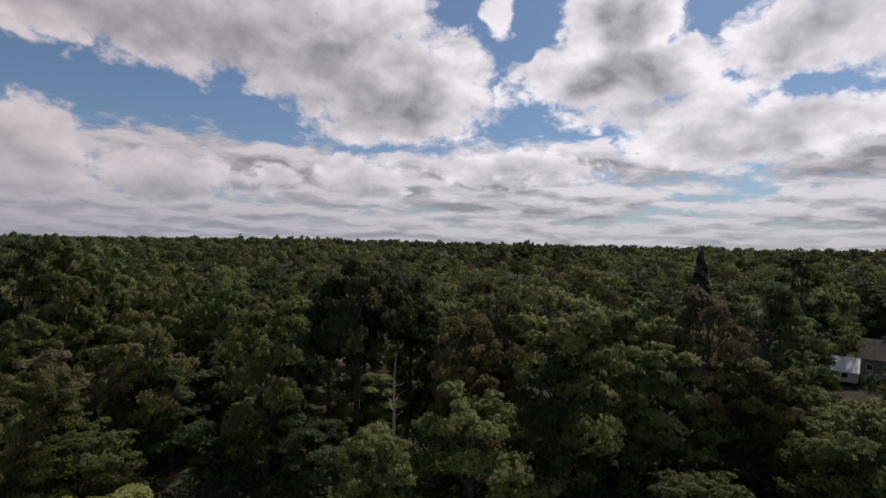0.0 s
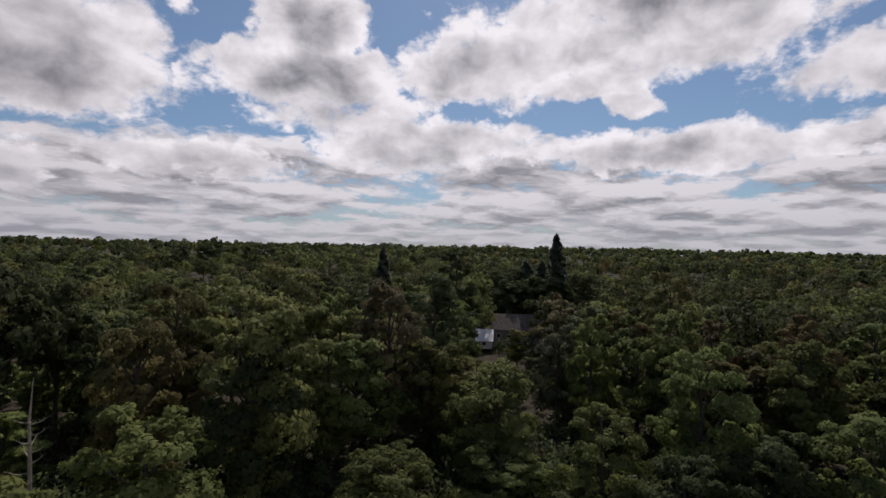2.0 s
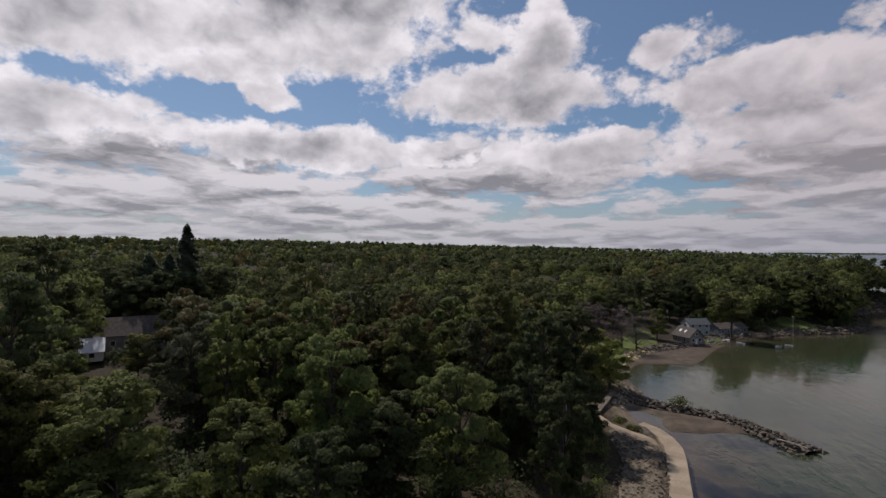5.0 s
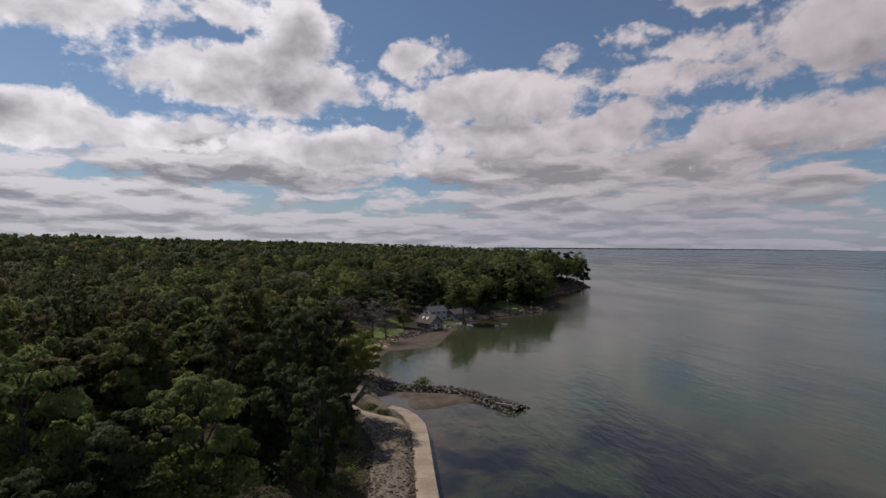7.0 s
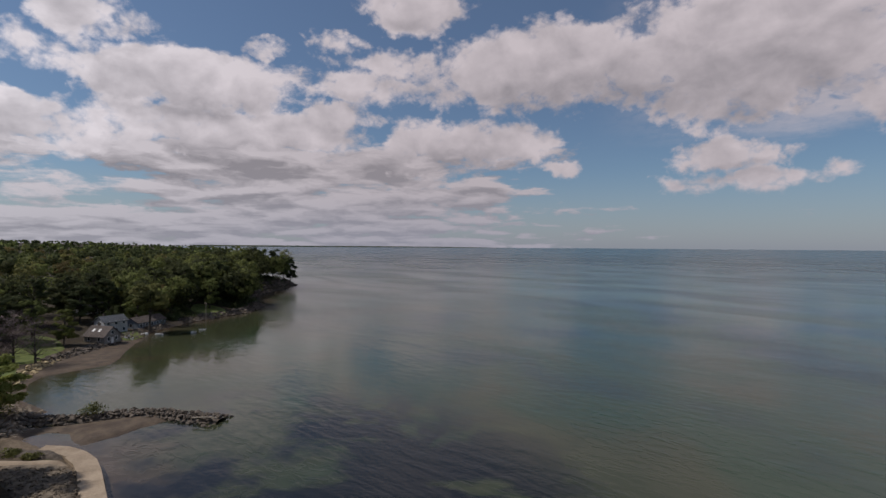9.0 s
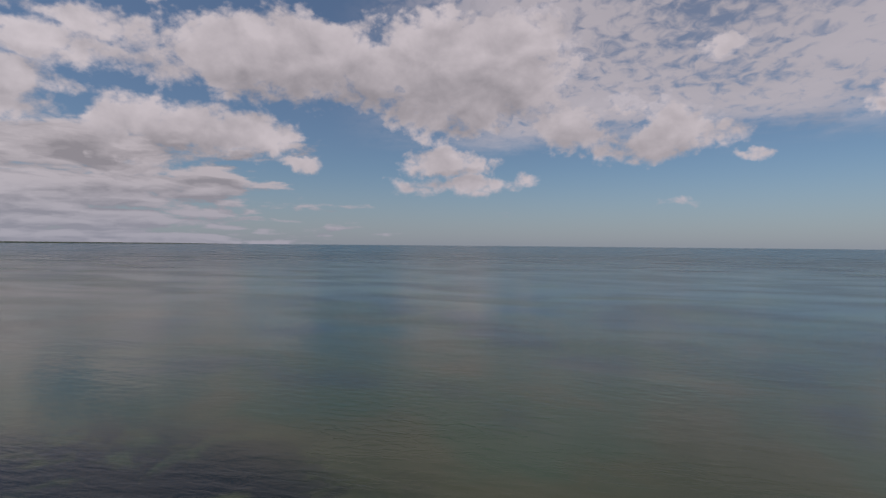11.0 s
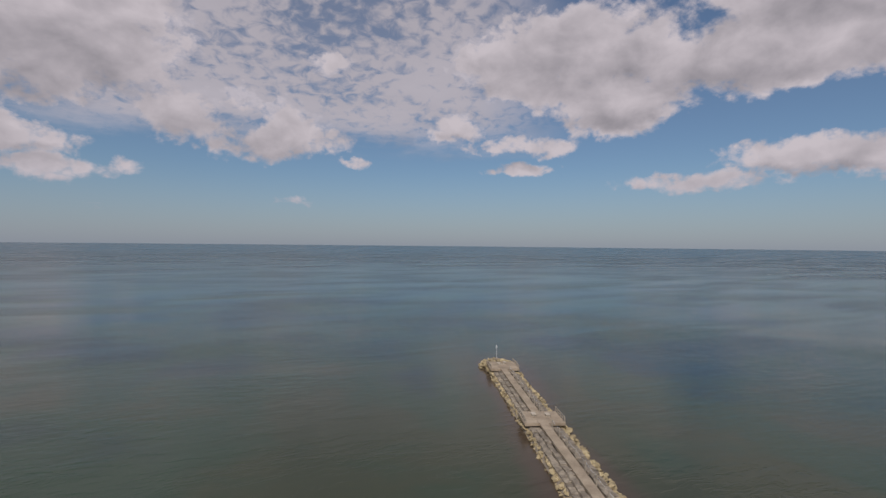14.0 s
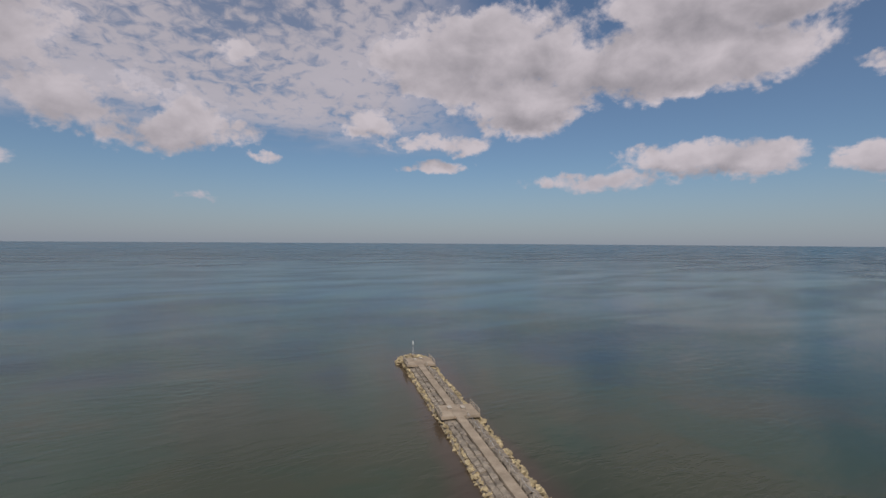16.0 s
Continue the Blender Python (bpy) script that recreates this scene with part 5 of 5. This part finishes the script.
# stones along the bay, the headland and the cape
def riprap(line, step, rows, size, label, pale=False):
    g = np.random.default_rng(abs(int(line[0][0])))
    places = []
    for p, d in along([(*q, 0) for q in line], step):
        u = Vector((-d.y, d.x, 0))
        for k in range(rows):
            q = p + u * (k * size * 0.75 - 0.8 + g.uniform(-0.5, 0.5))
            z = max(0.0, float(ground_height(q.x, q.y)[0]))
            places.append((q.x, q.y, z + g.uniform(0.0, 0.35), size * g.uniform(0.6, 1.4)))
    ob = heap_of_stones("riprap", places, BROWN if size > 1.3 else PALE if pale else GREY, BROWN_STONE if size > 1.3 else PALE_STONE if pale else GREY_STONE, g)
    return tagged(ob, label, "riprap", kind="stuff")


riprap([(142, -7.5), (157, -10), (170.5, -14.6), (185, -22)], 1.1, 4, 1.2, "pale boulders between the lawn and the beach", True)
riprap([(183, -20.5), (197, -35), (206, -43), (220, -54), (232, -66)], 1.2, 5, 1.4, "dark piled stones before the cottages")
riprap([(237, -74), (246, -90), (253, -109), (279, -129), (292, -128)], 1.5, 5, 1.6, "dark piled stones round the headland")
riprap([(318, -137), (350, -164), (368, -186), (400, -214), (412, -206)], 2.0, 5, 2.0, "dark rocks at the foot of the cape")
riprap([(117, -8), (124, -10), (131, -12.5), (142, -7.5)], 1.0, 5, 1.0, "grey stones at the root of the groyne")
riprap([(-80, 86), (-60, 79), (-51, 66), (-58, 30)], 1.2, 4, 1.2, "grey stones at the edge of the inlet")


def dinghy(x, y, turn, length):
    root = tagged(new("dinghy"), "small white dinghy moored in the bay", "boat", "moored boats")
    root.matrix_world = Matrix.Translation((x, y, 0.05)) @ Matrix.Rotation(turn, 4, "Z") @ Matrix.Scale(length / 3, 4)
    bm = bmesh.new()
    rows = []
    for t in np.linspace(-1, 1, 9):
        w = 0.68 * (1 - max(0, t) ** 2.2) * (1 - 0.15 * max(0, -t))
        w = max(w, 0.03)
        rows.append([bm.verts.new((t * 1.5, y1 * w, z1 + 0.12 * max(0, t) ** 2)) for y1, z1 in ((-1, 0.5), (-0.75, 0.05), (0, -0.15), (0.75, 0.05), (1, 0.5), (0.86, 0.5), (0.6, 0.12), (-0.6, 0.12), (-0.86, 0.5))])
    for a, b in zip(rows[:-1], rows[1:]):
        for k in range(9):
            bm.faces.new((a[k], a[(k + 1) % 9], b[(k + 1) % 9], b[k]))
    bm.faces.new(rows[0])
    bm.faces.new(rows[-1][::-1])
    part("hull", bm, WHITE_PAINT, root)
    for t in (-0.7, 0.3):
        bm = bmesh.new()
        box(bm, t - 0.13, -0.52, 0.32, t + 0.13, 0.52, 0.37)
        part("thwart", bm, WEATHERED_WOOD, root)
    return root


dinghy(212.4, -56.8, 0.6, 3.2)
dinghy(208.6, -68.0, 2.4, 3.4)
dinghy(213.2, -73.0, 1.2, 2.6)
upturned = dinghy(216.8, -53.2, 2.2, 4.2)
upturned.matrix_world = Matrix.Translation((216.8, -52.6, float(ground_height(216.8, -52.6)[0]) + 0.6)) @ Matrix.Rotation(2.2, 4, "Z") @ Matrix.Rotation(math.pi, 4, "X") @ Matrix.Scale(1.3, 4)
tagged(upturned, "white boat lying upturned on the lawn", "boat")


def garden_chair(x, y, turn):
    root = tagged(new("garden_chair"), "white wooden garden chair on the lawn", "chair", "garden chairs")
    root.matrix_world = Matrix.Translation((x, y, float(ground_height(x, y)[0]) + 0.12)) @ Matrix.Rotation(turn, 4, "Z")
    for name, b in (("seat", (-0.35, -0.35, 0.36, 0.35, 0.35, 0.42)), ("backrest", (-0.35, 0.3, 0.42, 0.35, 0.38, 1.1)), ("armrest", (-0.45, -0.35, 0.6, -0.33, 0.35, 0.65)), ("armrest", (0.33, -0.35, 0.6, 0.45, 0.35, 0.65)),
                    ("leg", (-0.42, -0.35, 0, -0.34, -0.27, 0.6)), ("leg", (0.34, -0.35, 0, 0.42, -0.27, 0.6)), ("leg", (-0.42, 0.27, 0, -0.34, 0.35, 0.6)), ("leg", (0.34, 0.27, 0, 0.42, 0.35, 0.6))):
        bm = bmesh.new()
        box(bm, *b)
        part(name, bm, WHITE_PAINT, root)


for spot in ((209.0, -45.2, 0.5), (210.4, -46.4, 1.2), (208.2, -46.9, 2.4)):
    garden_chair(*spot)


def pole(name, x, y, h, label, category, arm=False):
    root = tagged(new(name), label, category)
    root.matrix_world = Matrix.Translation((x, y, float(ground_height(x, y)[0]) - 0.2))
    bm = bmesh.new()
    cylinder(bm, (0, 0, 0), (0, 0, h), 0.11, 0.07, 8)
    part("pole", bm, GALVANISED if not arm else WEATHERED_WOOD, root)
    bm = bmesh.new()
    if arm:
        box(bm, -1.0, -0.06, h - 0.5, 1.0, 0.06, h - 0.36)
        part("cross_arm", bm, WEATHERED_WOOD, root)
    else:
        cylinder(bm, (0, 0, h), (0, 0, h + 0.2), 0.12, 0.05, 8)
        part("cap", bm, WHITE_PAINT, root)


pole("flagpole", 87.0, 2.9, 7.2, "thin pale metal pole at the edge of the wood", "pole")
pole("utility_pole", 238, -83, 9.5, "tall pale wooden pole on the headland shore", "pole", True)


def shrub(x, y, z, across, high, kind, seed, label):
    g = np.random.default_rng(seed)
    root = tagged(new("shrub"), label, "shrub")
    root.matrix_world = Matrix.Translation((x, y, z))
    lob = [(g.uniform(-0.3, 0.3) * across, g.uniform(-0.3, 0.3) * across, high * g.uniform(0.12, 0.62), across * g.uniform(0.2, 0.3)) for _ in range(11)]
    p, d = crown_points(g, lob, 700)
    p[:, 2] = np.maximum(p[:, 2], 0.05)
    v, f = sprays(p, d, 0.16, g)
    ob = new("foliage", leaf_mesh("foliage", v, f, d, LEAF[kind]))
    ob.parent = root
    bm = bmesh.new()
    for q in lob[:5]:
        tube(bm, [(0, 0, -0.3), (q[0] * 0.5, q[1] * 0.5, q[2] * 0.5), q[:3]], [0.06, 0.04, 0.015], 5)
    part("stem", bm, BARK, root)


for x, y, w, h, seed in ((127.5, -5.2, 9, 7.5, 31), (131.5, -6.4, 8, 6.0, 32), (124.5, -3.0, 8, 7.5, 33)):
    shrub(x, y, float(ground_height(x, y)[0]), w, h, "yellow", seed, "broad yellow green bush at the root of the groyne")
shrub(118.8, -20.4, 0.7, 5.6, 3.0, "locust", 4, "dense green bush growing on the groyne")
for i, (x, y, w, h, k) in enumerate([(98, -1.5, 4, 2.2, "dark"), (92, -2.2, 4, 2.4, "dark"), (85, -2.5, 5, 2.6, "locust"), (78, -1.8, 4.5, 2.2, "dark"), (70, -1.0, 5, 3.0, "locust"), (64, 0.5, 5, 3.2, "locust"), (101, -9, 2.5, 0.9, "olive"), (105, -7, 3, 0.9, "olive"), (90, 3, 5, 3.2, "dark"), (104, 0, 5, 3, "dark"), (112, 1.5, 5, 3.2, "locust")]):
    shrub(x, y, float(ground_height(x, y)[0]), w, h, k, 60 + i, "leafy bush at the edge of the wood" if h > 1 else "low scrub among the stones by the path")


def snag(x, y, h):
    root = tagged(new("dead_tree"), "bare pale dead tree with broken limbs", "dead tree")
    root.matrix_world = Matrix.Translation((x, y, float(ground_height(x, y)[0]) - 0.3))
    bm = bmesh.new()
    tube(bm, [(0, 0, 0), (0.2, 0, h * 0.4), (0.0, 0.2, h * 0.75), (0.25, 0.1, h)], [0.28, 0.2, 0.13, 0.03], 7)
    part("trunk", bm, WEATHERED_WOOD, root)
    g = np.random.default_rng(2)
    for k in range(9):
        z = h * g.uniform(0.4, 0.92)
        a = g.uniform(0, 6.3)
        r = g.uniform(1.0, 2.6)
        bm = bmesh.new()
        tube(bm, [(0.1, 0.05, z), (math.cos(a) * r * 0.5, math.sin(a) * r * 0.5, z + r * 0.15), (math.cos(a) * r, math.sin(a) * r, z + r * 0.5)], [0.07, 0.05, 0.015], 5)
        part("limb", bm, WEATHERED_WOOD, root)


snag(-6.0, 66.0, 17.5)

# far shore across the lake
g = np.random.default_rng(77)
verts, faces = [], []
steps = np.radians(np.linspace(108, 143, 300))
for k, a in enumerate(steps):
    top = 21.5 + 7 * (1 - (k / 300)) + g.uniform(0, 3.2)
    top = 18 + (top - 18) * min(1.0, (299 - k) / 60)
    for r, z in ((4800, 10.0), (4830, top), (4880, top), (4890, 8.0)):
        verts.append((r * math.sin(a), r * math.cos(a), z))
for k in range(len(steps) - 1):
    for j in range(3):
        faces.append((4 * k + j, 4 * k + 4 + j, 4 * k + 5 + j, 4 * k + 1 + j))
far_shore = mesh_object("far_shore", verts, faces, LEAF["dark"])
tagged(far_shore, "low wooded far shore across the lake", "backdrop", kind="structure")
